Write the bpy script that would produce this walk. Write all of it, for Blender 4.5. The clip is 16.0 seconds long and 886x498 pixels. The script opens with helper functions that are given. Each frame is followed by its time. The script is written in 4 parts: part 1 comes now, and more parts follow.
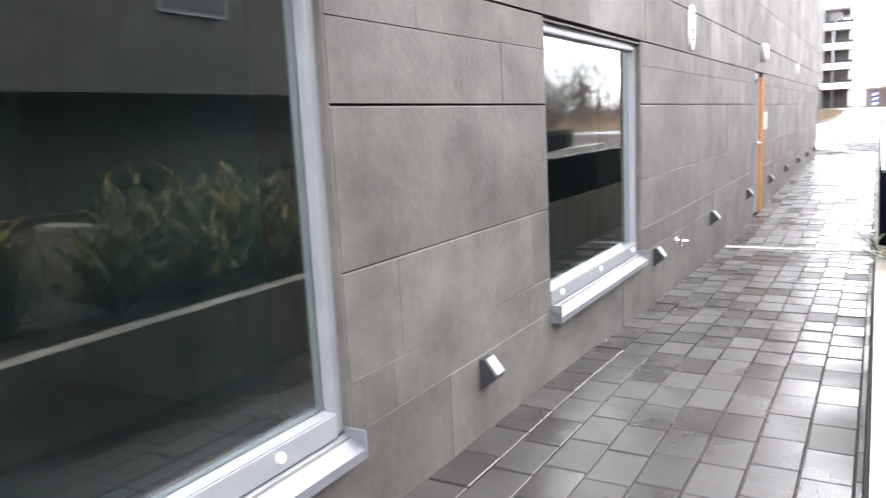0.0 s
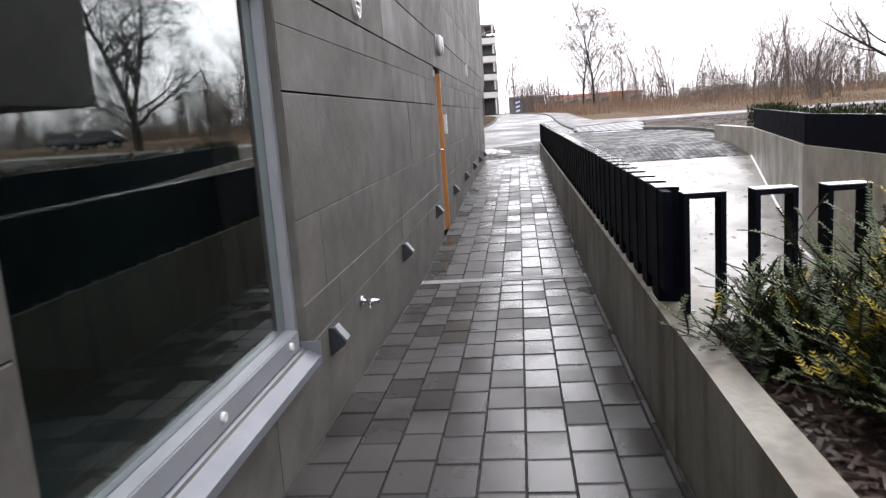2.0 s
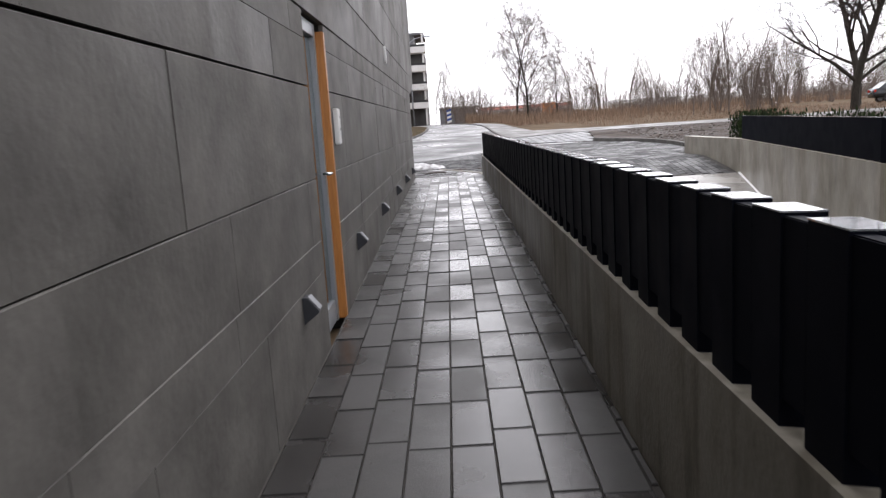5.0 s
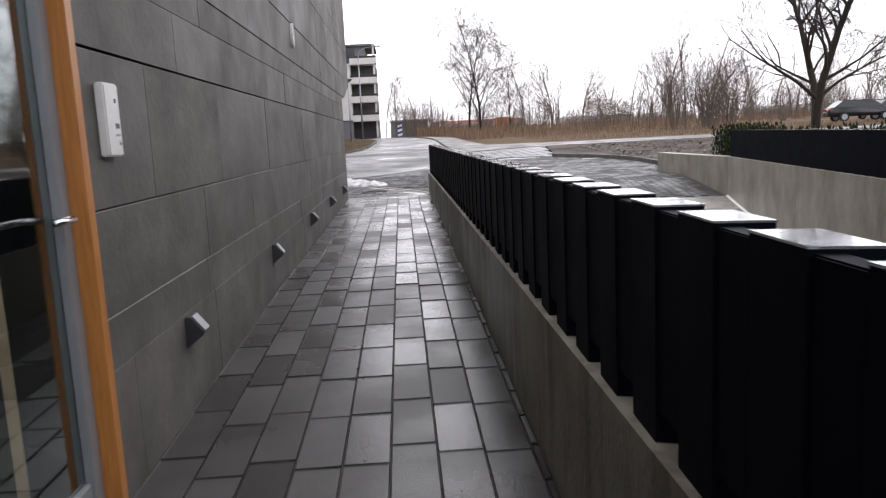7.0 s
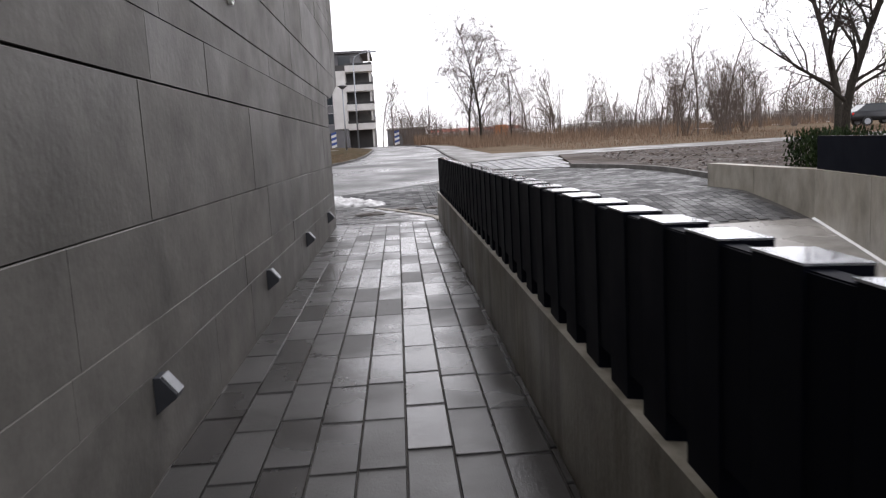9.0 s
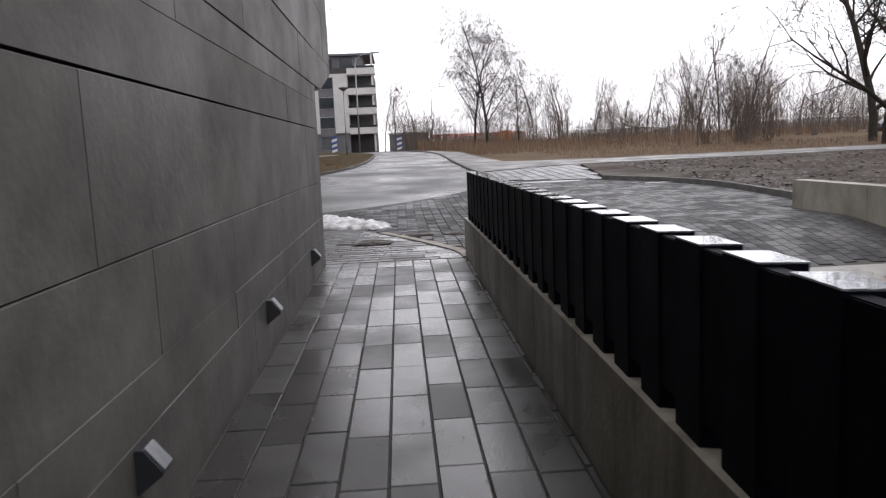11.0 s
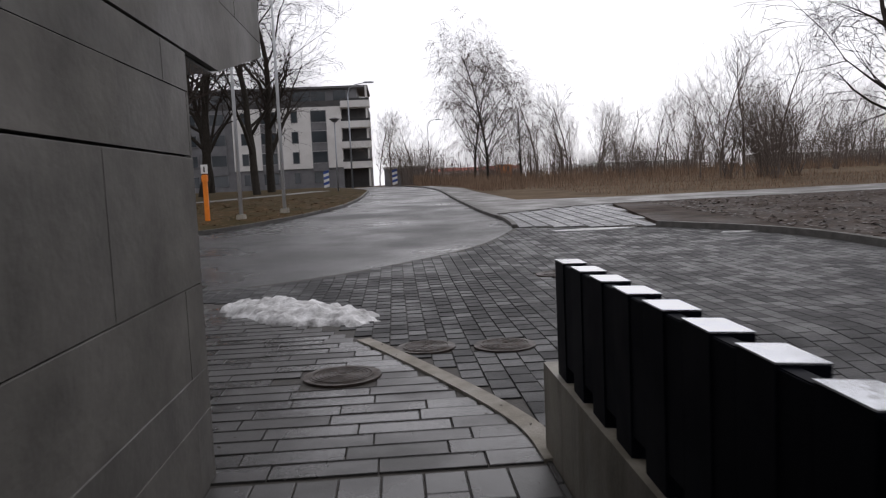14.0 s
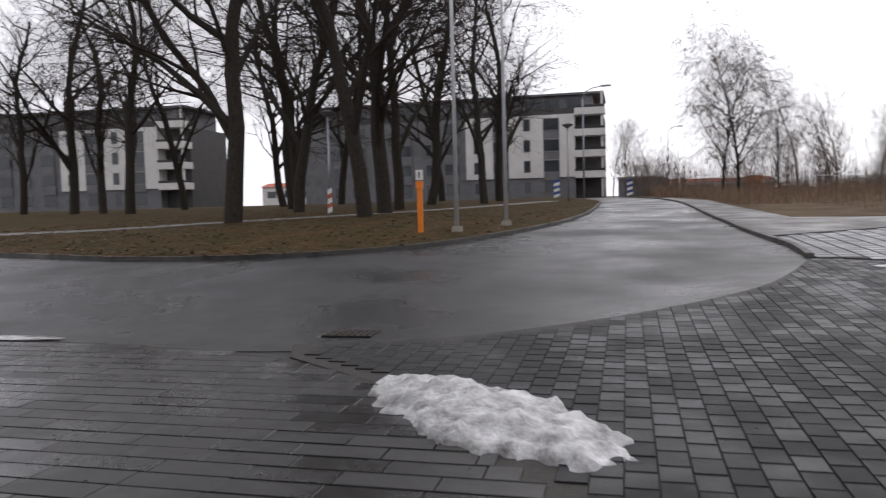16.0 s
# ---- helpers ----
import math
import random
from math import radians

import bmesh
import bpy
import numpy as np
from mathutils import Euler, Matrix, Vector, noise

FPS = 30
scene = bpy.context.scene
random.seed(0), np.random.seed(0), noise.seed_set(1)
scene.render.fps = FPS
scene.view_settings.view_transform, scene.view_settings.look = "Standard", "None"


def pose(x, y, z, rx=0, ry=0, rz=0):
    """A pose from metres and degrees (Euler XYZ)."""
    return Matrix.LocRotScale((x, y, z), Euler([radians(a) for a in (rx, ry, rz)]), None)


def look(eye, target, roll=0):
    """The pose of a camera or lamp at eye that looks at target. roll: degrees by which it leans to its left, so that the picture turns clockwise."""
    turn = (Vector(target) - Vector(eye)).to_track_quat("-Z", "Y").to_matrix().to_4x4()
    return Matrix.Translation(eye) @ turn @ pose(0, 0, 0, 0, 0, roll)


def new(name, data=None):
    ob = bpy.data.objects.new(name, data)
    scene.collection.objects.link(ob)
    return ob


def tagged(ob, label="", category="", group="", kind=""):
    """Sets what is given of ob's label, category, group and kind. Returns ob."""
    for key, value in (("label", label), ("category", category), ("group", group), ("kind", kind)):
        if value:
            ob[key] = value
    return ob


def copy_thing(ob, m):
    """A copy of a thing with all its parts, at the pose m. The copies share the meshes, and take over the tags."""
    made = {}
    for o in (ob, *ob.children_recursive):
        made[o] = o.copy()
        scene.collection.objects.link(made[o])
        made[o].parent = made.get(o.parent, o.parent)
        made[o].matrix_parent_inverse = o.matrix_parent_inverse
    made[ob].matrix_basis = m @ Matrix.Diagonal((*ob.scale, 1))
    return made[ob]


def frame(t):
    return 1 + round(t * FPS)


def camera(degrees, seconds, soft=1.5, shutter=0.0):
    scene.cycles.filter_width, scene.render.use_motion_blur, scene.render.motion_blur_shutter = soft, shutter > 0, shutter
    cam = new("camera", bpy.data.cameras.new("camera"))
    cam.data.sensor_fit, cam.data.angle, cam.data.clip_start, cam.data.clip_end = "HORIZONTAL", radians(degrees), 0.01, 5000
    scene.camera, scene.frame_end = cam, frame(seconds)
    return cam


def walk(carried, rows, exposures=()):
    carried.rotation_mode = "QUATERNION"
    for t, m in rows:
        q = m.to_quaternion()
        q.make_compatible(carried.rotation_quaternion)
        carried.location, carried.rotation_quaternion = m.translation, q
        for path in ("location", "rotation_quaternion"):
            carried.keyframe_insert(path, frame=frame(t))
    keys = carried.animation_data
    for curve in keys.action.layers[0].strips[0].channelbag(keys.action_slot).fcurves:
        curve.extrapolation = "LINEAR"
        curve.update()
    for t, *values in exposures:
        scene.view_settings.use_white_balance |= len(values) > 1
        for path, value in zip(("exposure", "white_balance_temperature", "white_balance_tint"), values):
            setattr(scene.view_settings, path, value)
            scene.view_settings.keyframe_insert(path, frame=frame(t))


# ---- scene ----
cam = camera(61.2, 16.0, soft=1.25, shutter=0.25)

PATH = [
    (0, (1.537, 0.145, 1.629), (0.541, 1.849, 1.306), -2.9),
    (0.5, (1.164, 0.646, 1.61), (0.564, 2.524, 1.274), -3.7),
    (1, (1.009, 1.257, 1.602), (0.707, 3.203, 1.254), -4.1),
    (1.5, (0.952, 1.946, 1.587), (0.725, 3.902, 1.239), -4.0),
    (2, (0.988, 2.631, 1.558), (0.77, 4.589, 1.213), -4.1),
    (2.5, (0.989, 3.374, 1.539), (0.772, 5.333, 1.198), -4.0),
    (3, (1.003, 4.109, 1.487), (0.779, 6.068, 1.152), -4.1),
    (3.5, (0.964, 4.886, 1.472), (0.746, 6.846, 1.141), -4.0),
    (4, (0.916, 5.595, 1.471), (0.745, 7.56, 1.141), -3.9),
    (4.5, (0.856, 6.378, 1.466), (0.744, 8.348, 1.136), -3.8),
    (5, (0.833, 7.167, 1.437), (0.798, 9.14, 1.109), -3.7),
    (5.2, (0.822, 7.469, 1.432), (0.824, 9.442, 1.108), -3.5),
    (7.5, (1.093, 10.676, 1.35), (1.193, 12.652, 1.054), -2.8),
    (8, (1.095, 11.446, 1.374), (1.202, 13.421, 1.082), -2.9),
    (8.5, (1.056, 12.231, 1.394), (1.163, 14.208, 1.109), -3.3),
    (9, (0.986, 13.015, 1.399), (1.09, 14.993, 1.12), -3.2),
    (9.5, (0.937, 13.828, 1.404), (1.038, 15.806, 1.131), -3.1),
    (12, (0.845, 17.573, 1.487), (0.953, 19.554, 1.228), -2.3),
    (12.5, (0.853, 18.354, 1.51), (0.965, 20.336, 1.267), -2.8),
    (13, (0.899, 19.178, 1.545), (1.016, 21.165, 1.348), -2.5),
    (13.5, (0.889, 20.028, 1.538), (1.01, 22.016, 1.352), -2.6),
    (14, (0.882, 20.867, 1.554), (1.003, 22.856, 1.377), -2.6),
    (14.5, (0.847, 21.688, 1.55), (0.895, 23.68, 1.38), -2.5),
    (15, (0.838, 22.519, 1.564), (0.764, 24.511, 1.405), -2.5),
    (15.5, (0.754, 23.381, 1.539), (0.541, 25.364, 1.392), -2.0),
    (16, (0.647, 24.298, 1.562), (0.169, 26.236, 1.433), -1.6),
]
walk(cam, [(t, look(eye, target, roll)) for t, eye, target, roll in PATH],
     exposures=[(0.0, 2.0), (0.5, 1.35), (1.0, 0.8), (1.5, 0.6), (2.5, 0.45), (5.0, 0.15), (9.0, -0.1), (12.0, -0.6), (14.0, -1.05), (16.0, -0.85)])

# ---------- world and sun: bright overcast ----------
world = bpy.data.worlds.new("overcast")
scene.world = world
world.use_nodes = True
wn, wl = world.node_tree.nodes, world.node_tree.links
sky = wn.new("ShaderNodeTexSky")
sky.sky_type, sky.sun_disc = "NISHITA", False
sky.sun_elevation, sky.sun_rotation = radians(38), radians(20)
sky.air_density, sky.dust_density, sky.ozone_density = 1.0, 1.5, 1.0
hsv = wn.new("ShaderNodeHueSaturation")
hsv.inputs["Saturation"].default_value = 0.12
wl.new(sky.outputs[0], hsv.inputs["Color"])
bgn = wn["Background"]
bgn.inputs["Strength"].default_value = 0.255
cloud = wn.new("ShaderNodeMix")
cloud.data_type = "RGBA"
cloud.inputs[0].default_value = 0.75
cloud.inputs[7].default_value = (8.75, 8.55, 9.3, 1)
wl.new(hsv.outputs[0], cloud.inputs[6])
wl.new(cloud.outputs[2], bgn.inputs["Color"])
sun = bpy.data.lights.new("sun", "SUN")
sun.energy, sun.angle, sun.color = 0.6, radians(40), (1.0, 0.97, 0.93)
sun_ob = new("sun", sun)
sun_ob.matrix_world = look((6, 30, 40), (0, 12, 0))

# ---------- materials ----------
def mat(name, c1, c2=None, scale=6.0, rough=0.6, rough2=None, metal=0.0, bump=0.0, bscale=60.0, vary=0.0, detail=6.0, spec=0.5, stretch=None, island=False):
    m = bpy.data.materials.new(name)
    m.use_nodes = True
    n, l = m.node_tree.nodes, m.node_tree.links
    p = n["Principled BSDF"]
    p.inputs["Metallic"].default_value = metal
    p.inputs["Specular IOR Level"].default_value = spec
    geo = n.new("ShaderNodeNewGeometry")
    vec = geo.outputs["Position"]
    if stretch:
        mp = n.new("ShaderNodeMapping")
        mp.inputs["Scale"].default_value = stretch
        l.new(vec, mp.inputs["Vector"])
        vec = mp.outputs[0]
    t = n.new("ShaderNodeTexNoise")
    t.inputs["Scale"].default_value, t.inputs["Detail"].default_value, t.inputs["Roughness"].default_value = scale, detail, 0.65
    l.new(vec, t.inputs["Vector"])
    r = n.new("ShaderNodeValToRGB")
    r.color_ramp.elements[0].position, r.color_ramp.elements[1].position = 0.32, 0.68
    r.color_ramp.elements[0].color = (*c1, 1)
    r.color_ramp.elements[1].color = (*(c2 or c1), 1)
    l.new(t.outputs["Fac"], r.inputs[0])
    col = r.outputs[0]
    rnd = None
    if vary:
        if island:
            rnd = geo.outputs["Random Per Island"]
        else:
            rnd = n.new("ShaderNodeObjectInfo").outputs["Random"]
        mr = n.new("ShaderNodeMapRange")
        mr.inputs["To Min"].default_value, mr.inputs["To Max"].default_value = 1 - vary, 1 + vary
        l.new(rnd, mr.inputs["Value"])
        h = n.new("ShaderNodeHueSaturation")
        l.new(mr.outputs[0], h.inputs["Value"])
        l.new(col, h.inputs["Color"])
        col = h.outputs[0]
    l.new(col, p.inputs["Base Color"])
    if rough2 is None:
        p.inputs["Roughness"].default_value = rough
    else:
        t2 = n.new("ShaderNodeTexNoise")
        t2.inputs["Scale"].default_value, t2.inputs["Detail"].default_value = scale * 0.45, 5
        l.new(vec, t2.inputs["Vector"])
        m2 = n.new("ShaderNodeMapRange")
        m2.inputs["From Min"].default_value, m2.inputs["From Max"].default_value = 0.35, 0.65
        m2.inputs["To Min"].default_value, m2.inputs["To Max"].default_value = rough, rough2
        val = t2.outputs["Fac"]
        if rnd is not None:
            ad = n.new("ShaderNodeMath")
            ad.operation = "MULTIPLY_ADD"
            ad.inputs[1].default_value, ad.inputs[2].default_value = 0.3, -0.15
            l.new(rnd, ad.inputs[0])
            a2 = n.new("ShaderNodeMath")
            l.new(ad.outputs[0], a2.inputs[0])
            l.new(val, a2.inputs[1])
            val = a2.outputs[0]
        l.new(val, m2.inputs["Value"])
        l.new(m2.outputs[0], p.inputs["Roughness"])
    if bump:
        t3 = n.new("ShaderNodeTexNoise")
        t3.inputs["Scale"].default_value, t3.inputs["Detail"].default_value = bscale, 5
        l.new(vec, t3.inputs["Vector"])
        b = n.new("ShaderNodeBump")
        b.inputs["Strength"].default_value, b.inputs["Distance"].default_value = bump, 0.02
        l.new(t3.outputs["Fac"], b.inputs["Height"])
        l.new(b.outputs[0], p.inputs["Normal"])
    return m


BED = mat("bare_wet_soil", (0.02, 0.014, 0.011), (0.065, 0.047, 0.036), 1.6, 0.6, 0.9, bump=0.9, bscale=9, detail=10, spec=0.12)
CLAD = mat("fibre_cement", (0.068, 0.064, 0.058), (0.132, 0.125, 0.113), 2.4, 0.5, 0.75, bump=0.12, bscale=25, vary=0.1, stretch=(1, 1, 1.15), detail=10, spec=0.2)
GAP = mat("dark_gap", (0.015, 0.015, 0.015), rough=0.9)
TILE = mat("wet_paving", (0.024, 0.0225, 0.0212), (0.037, 0.035, 0.0333), 3.2, 0.13, 0.5, bump=0.1, bscale=110, vary=0.1)
TILE_I = mat("wet_paving_joined", (0.024, 0.0225, 0.0212), (0.037, 0.035, 0.0333), 3.2, 0.13, 0.5, bump=0.1, bscale=110, vary=0.1, island=True)
BLOCK = mat("driveway_block", (0.01193, 0.01193, 0.01262), (0.02558, 0.02558, 0.0266), 3.0, 0.4, 0.72, bump=0.2, bscale=80, vary=0.09, spec=0.32)
BLOCK_I = mat("driveway_block_joined", (0.01193, 0.01193, 0.01262), (0.02558, 0.02558, 0.0266), 3.0, 0.4, 0.72, bump=0.2, bscale=80, vary=0.09, island=True, spec=0.32)
PALE_I = mat("pale_grid_paving", (0.1, 0.103, 0.107), (0.17, 0.174, 0.178), 4.0, 0.3, 0.55, vary=0.15, island=True)
SAND = mat("joint_sand", (0.018, 0.016, 0.014), (0.045, 0.038, 0.03), 25, 0.7, bump=0.3)
CONC = mat("cast_concrete", (0.15, 0.135, 0.105), (0.3, 0.275, 0.225), 2.6, 0.3, 0.6, bump=0.15, bscale=35, stretch=(1.2, 1.2, 0.65), detail=9)
CONC_WET = mat("wet_ramp_concrete", (0.16, 0.152, 0.136), (0.288, 0.272, 0.248), 1.6, 0.18, 0.45, bump=0.1, bscale=60)
KERB_D = mat("dark_kerb_stone", (0.05, 0.047, 0.043), (0.1, 0.095, 0.086), 6, 0.45, 0.75, bump=0.3, spec=0.3)
POLE = mat("pale_painted_pole", (0.4, 0.41, 0.42), (0.48, 0.49, 0.5), 3, 0.4)
KERB = mat("kerb_stone", (0.1836, 0.1684, 0.1378), (0.2754, 0.2525, 0.2142), 8, 0.5, 0.8, bump=0.3, spec=0.3)
ASPH = mat("wet_asphalt", (0.01575, 0.01575, 0.01628), (0.03255, 0.0315, 0.03045), 0.8, 0.16, 0.55, bump=0.35, bscale=160, detail=9, spec=0.4)
PATHM = mat("gritty_path", (0.078, 0.075, 0.069), (0.132, 0.126, 0.12), 2.0, 0.35, 0.7, bump=0.3)
DIRT = mat("muddy_track", (0.075, 0.05625, 0.04125), (0.165, 0.135, 0.105), 1.0, 0.4, 0.85, bump=0.5, bscale=12, spec=0.2)
GRASS = mat("winter_grass", (0.02, 0.022, 0.006), (0.075, 0.042, 0.016), 0.9, 0.9, bump=0.6, bscale=30, detail=10, spec=0.08)
FIELD = mat("dead_field", (0.063, 0.042, 0.0245), (0.14, 0.1015, 0.063), 0.5, 0.9, bump=0.6, bscale=10, detail=10, spec=0.08)
MULCH = mat("wet_bark_mulch", (0.01008, 0.00616, 0.00448), (0.0392, 0.0224, 0.01456), 14, 0.4, 0.8, bump=0.9, bscale=40, spec=0.2)
CHIP = mat("bark_chip", (0.01875, 0.0105, 0.0075), (0.075, 0.0435, 0.02625), 30, 0.35, 0.7, vary=0.4, island=True)
LEAFL = mat("fallen_leaf", (0.063, 0.0315, 0.014), (0.133, 0.07, 0.0315), 20, 0.6, vary=0.4, island=True, spec=0.15)
NAVY = mat("navy_powder_coat", (0.0028, 0.0036, 0.0075), (0.0038, 0.0048, 0.009), 8, 0.6, 0.7, spec=0.06)
# Pale metallic colour puts the sky's sheen on the wet navy tops.
SHEENCAP = mat("wet_top_sheen", (0.5, 0.52, 0.55), (0.62, 0.64, 0.67), 10, 0.04, 0.09, metal=0.75, bump=0.02, bscale=30)
STEEL = mat("galvanised_steel", (0.272, 0.289, 0.3145), (0.357, 0.374, 0.3995), 12, 0.35, 0.5, metal=0.7)
ZINC = mat("zinc_grating", (0.4, 0.4, 0.4), (0.5, 0.5, 0.5), 12, 0.45, metal=0.2)
ALU = mat("grey_aluminium", (0.27, 0.285, 0.3), (0.315, 0.33, 0.345), 5, 0.4, metal=0.35)
SILL = mat("sill_sheet", (0.153, 0.1632, 0.1836), (0.1836, 0.1938, 0.2142), 6, 0.35, 0.45, metal=0.3)
CHROME = mat("chrome", (0.7, 0.7, 0.72), rough=0.15, metal=1.0)
WHITEP = mat("white_plastic", (0.62, 0.62, 0.6), (0.7, 0.7, 0.68), 8, 0.4)
WOOD = mat("orange_wood", (0.32, 0.12, 0.025), (0.48, 0.2, 0.045), 5, 0.45, bump=0.1, stretch=(12, 12, 1))
IRON = mat("rusty_iron", (0.0234, 0.01872, 0.0156), (0.0624, 0.0442, 0.0338), 18, 0.4, 0.65, metal=0.4, bump=0.2)
SNOWM = mat("old_snow", (0.2, 0.195, 0.19), (0.8, 0.8, 0.8), 7, 0.55, bump=0.8, bscale=22, detail=10)
GRIT = mat("grit", (0.02, 0.016, 0.012), (0.05, 0.04, 0.03), 30, 0.8)
BARK = mat("dark_bark", (0.014, 0.012, 0.01), (0.05, 0.043, 0.035), 9, 0.85, bump=0.8, bscale=30, stretch=(3, 3, 0.6), spec=0.12)
TWIG = mat("twig_bark", (0.02, 0.015, 0.013), (0.045, 0.034, 0.028), 6, 0.85, spec=0.1)
# Twig bark lifted to a paler grey, with distance haze put into it.
HAZETWIG = mat("hazed_twig", (0.1, 0.082, 0.07), (0.17, 0.14, 0.12), 6, 0.85, spec=0.1)
BIRCH = mat("birch_bark", (0.06, 0.05, 0.045), (0.42, 0.4, 0.37), 6, 0.75, stretch=(1, 1, 4))
REED = mat("dry_reed", (0.13, 0.085, 0.058), (0.26, 0.185, 0.13), 3, 0.9, vary=0.35, island=True, spec=0.08)
YEW = mat("yew_needles", (0.022, 0.05, 0.014), (0.075, 0.11, 0.028), 5, 0.5, vary=0.4, island=True)
YEWY = mat("yellow_needles", (0.3, 0.22, 0.015), (0.42, 0.33, 0.03), 8, 0.5, vary=0.3, island=True)
HEDGE = mat("dark_hedge", (0.01, 0.02, 0.008), (0.03, 0.045, 0.014), 4, 0.7, vary=0.4, island=True, spec=0.1)
PLASTER = mat("white_render", (0.5, 0.49, 0.47), (0.6, 0.59, 0.57), 0.6, 0.8)
GREYR = mat("grey_render", (0.1, 0.1, 0.105), (0.15, 0.15, 0.155), 0.8, 0.8)
DARKR = mat("dark_cladding", (0.035, 0.034, 0.034), (0.055, 0.052, 0.05), 0.8, 0.7)
ORANGE = mat("orange_paint", (0.75, 0.2, 0.012), (0.82, 0.25, 0.02), 6, 0.45)
REDM = mat("red_roof", (0.35, 0.07, 0.04), (0.45, 0.1, 0.06), 1, 0.7)
BLUEM = mat("blue_paint", (0.02, 0.06, 0.25), rough=0.45)
BLACKM = mat("black_paint", (0.012, 0.012, 0.012), rough=0.4)
YELLOW = mat("yellow_cloth", (0.5, 0.55, 0.03), (0.6, 0.62, 0.06), 6, 0.7)
ROOMM = mat("room_dark", (0.06, 0.1, 0.1), (0.1, 0.15, 0.15), 1.5, 0.8)
CARP = mat("car_paint", (0.02, 0.022, 0.024), (0.025, 0.027, 0.03), 3, 0.2)
RUBBER = mat("rubber", (0.015, 0.015, 0.015), rough=0.8)
TAIL = mat("red_lens", (0.5, 0.02, 0.015), rough=0.25)

STREAKED = mat("streaked_concrete", (0.15, 0.135, 0.105), (0.28, 0.257, 0.21), 2.6, 0.35, 0.65, bump=0.15, bscale=35, detail=9)
sn, sk = STREAKED.node_tree.nodes, STREAKED.node_tree.links
sp_ = sn["Principled BSDF"]
smap = sn.new("ShaderNodeMapping")
smap.inputs["Scale"].default_value = (5, 5, 0.5)
sk.new(sn.new("ShaderNodeNewGeometry").outputs["Position"], smap.inputs["Vector"])
stex = sn.new("ShaderNodeTexNoise")
stex.inputs["Scale"].default_value, stex.inputs["Detail"].default_value = 1.3, 4
sk.new(smap.outputs[0], stex.inputs["Vector"])
sramp = sn.new("ShaderNodeValToRGB")
sramp.color_ramp.elements[0].position, sramp.color_ramp.elements[1].position = 0.36, 0.5
sramp.color_ramp.elements[0].color, sramp.color_ramp.elements[1].color = (0.6, 0.58, 0.53, 1), (1, 1, 1, 1)
sk.new(stex.outputs["Fac"], sramp.inputs[0])
smix = sn.new("ShaderNodeMix")
smix.data_type, smix.blend_type = "RGBA", "MULTIPLY"
smix.inputs[0].default_value = 1.0
sk.new(sp_.inputs["Base Color"].links[0].from_socket, smix.inputs[6])
sk.new(sramp.outputs[0], smix.inputs[7])
sk.new(smix.outputs[2], sp_.inputs["Base Color"])

GLASS = bpy.data.materials.new("window_glass")
GLASS.use_nodes = True
gp = GLASS.node_tree.nodes["Principled BSDF"]
gp.inputs["Base Color"].default_value = (0.78, 0.92, 0.9, 1)
gp.inputs["Roughness"].default_value = 0.015
gp.inputs["IOR"].default_value = 1.75
gp.inputs["Transmission Weight"].default_value = 1.0
FARGLASS = mat("far_window_glass", (0.02, 0.026, 0.03), (0.035, 0.042, 0.048), 0.3, 0.08)

# ---------- mesh helpers ----------
def mesh_ob(name, bm, material, parent=None, label="", smooth=False):
    me = bpy.data.meshes.new(name)
    bm.to_mesh(me)
    bm.free()
    if smooth:
        me.polygons.foreach_set("use_smooth", [True] * len(me.polygons))
    me.materials.append(material)
    ob = new(name, me)
    if parent:
        ob.parent = parent
    if label:
        ob["label"] = label
    return ob


def part(name, bm, material, parent, label="", smooth=False):
    return mesh_ob(name, bm, material, parent, label, smooth)


def raw(name, verts, faces, material, parent=None, label="", smooth=False):
    me = bpy.data.meshes.new(name)
    me.from_pydata(verts, [], faces)
    me.update()
    if smooth:
        me.polygons.foreach_set("use_smooth", [True] * len(me.polygons))
    me.materials.append(material)
    ob = new(name, me)
    if parent:
        ob.parent = parent
    if label:
        ob["label"] = label
    return ob


def thing(name, label, category, x=0, y=0, z=0, group="", kind="", turn=0):
    ob = new(name)
    ob.matrix_basis = pose(x, y, z, 0, 0, turn)
    ob.empty_display_size = 0.1
    return tagged(ob, label, category, group, kind)


def box(x0, x1, y0, y1, z0, z1, bevel=0.0, bm=None):
    own = bm or bmesh.new()
    r = bmesh.ops.create_cube(own, size=1)
    for v in r["verts"]:
        v.co = Vector(((x0 + x1) / 2 + v.co.x * (x1 - x0), (y0 + y1) / 2 + v.co.y * (y1 - y0), (z0 + z1) / 2 + v.co.z * (z1 - z0)))
    if bevel:
        es = list({e for v in r["verts"] for e in v.link_edges})
        bmesh.ops.bevel(own, geom=es, offset=bevel, segments=2, affect="EDGES")
    return own


def cyl(r0, r1, z0, z1, n=12, x=0, y=0, bm=None):
    own = bm or bmesh.new()
    r = bmesh.ops.create_cone(own, cap_ends=True, segments=n, radius1=r0, radius2=r1, depth=z1 - z0)
    for v in r["verts"]:
        v.co += Vector((x, y, (z0 + z1) / 2))
    return own


def prism(pts, h0, h1, axis="z"):
    """A closed prism over a plane outline."""
    bm = bmesh.new()
    f = (lambda a, b, h: (a, b, h)) if axis == "z" else (lambda a, b, h: (a, h, b)) if axis == "y" else (lambda a, b, h: (h, a, b))
    lo, hi = [bm.verts.new(f(a, b, h0)) for a, b in pts], [bm.verts.new(f(a, b, h1)) for a, b in pts]
    bm.faces.new(lo)
    bm.faces.new(hi)
    for i in range(len(pts)):
        bm.faces.new((lo[i - 1], lo[i], hi[i], hi[i - 1]))
    bmesh.ops.recalc_face_normals(bm, faces=bm.faces)
    return bm


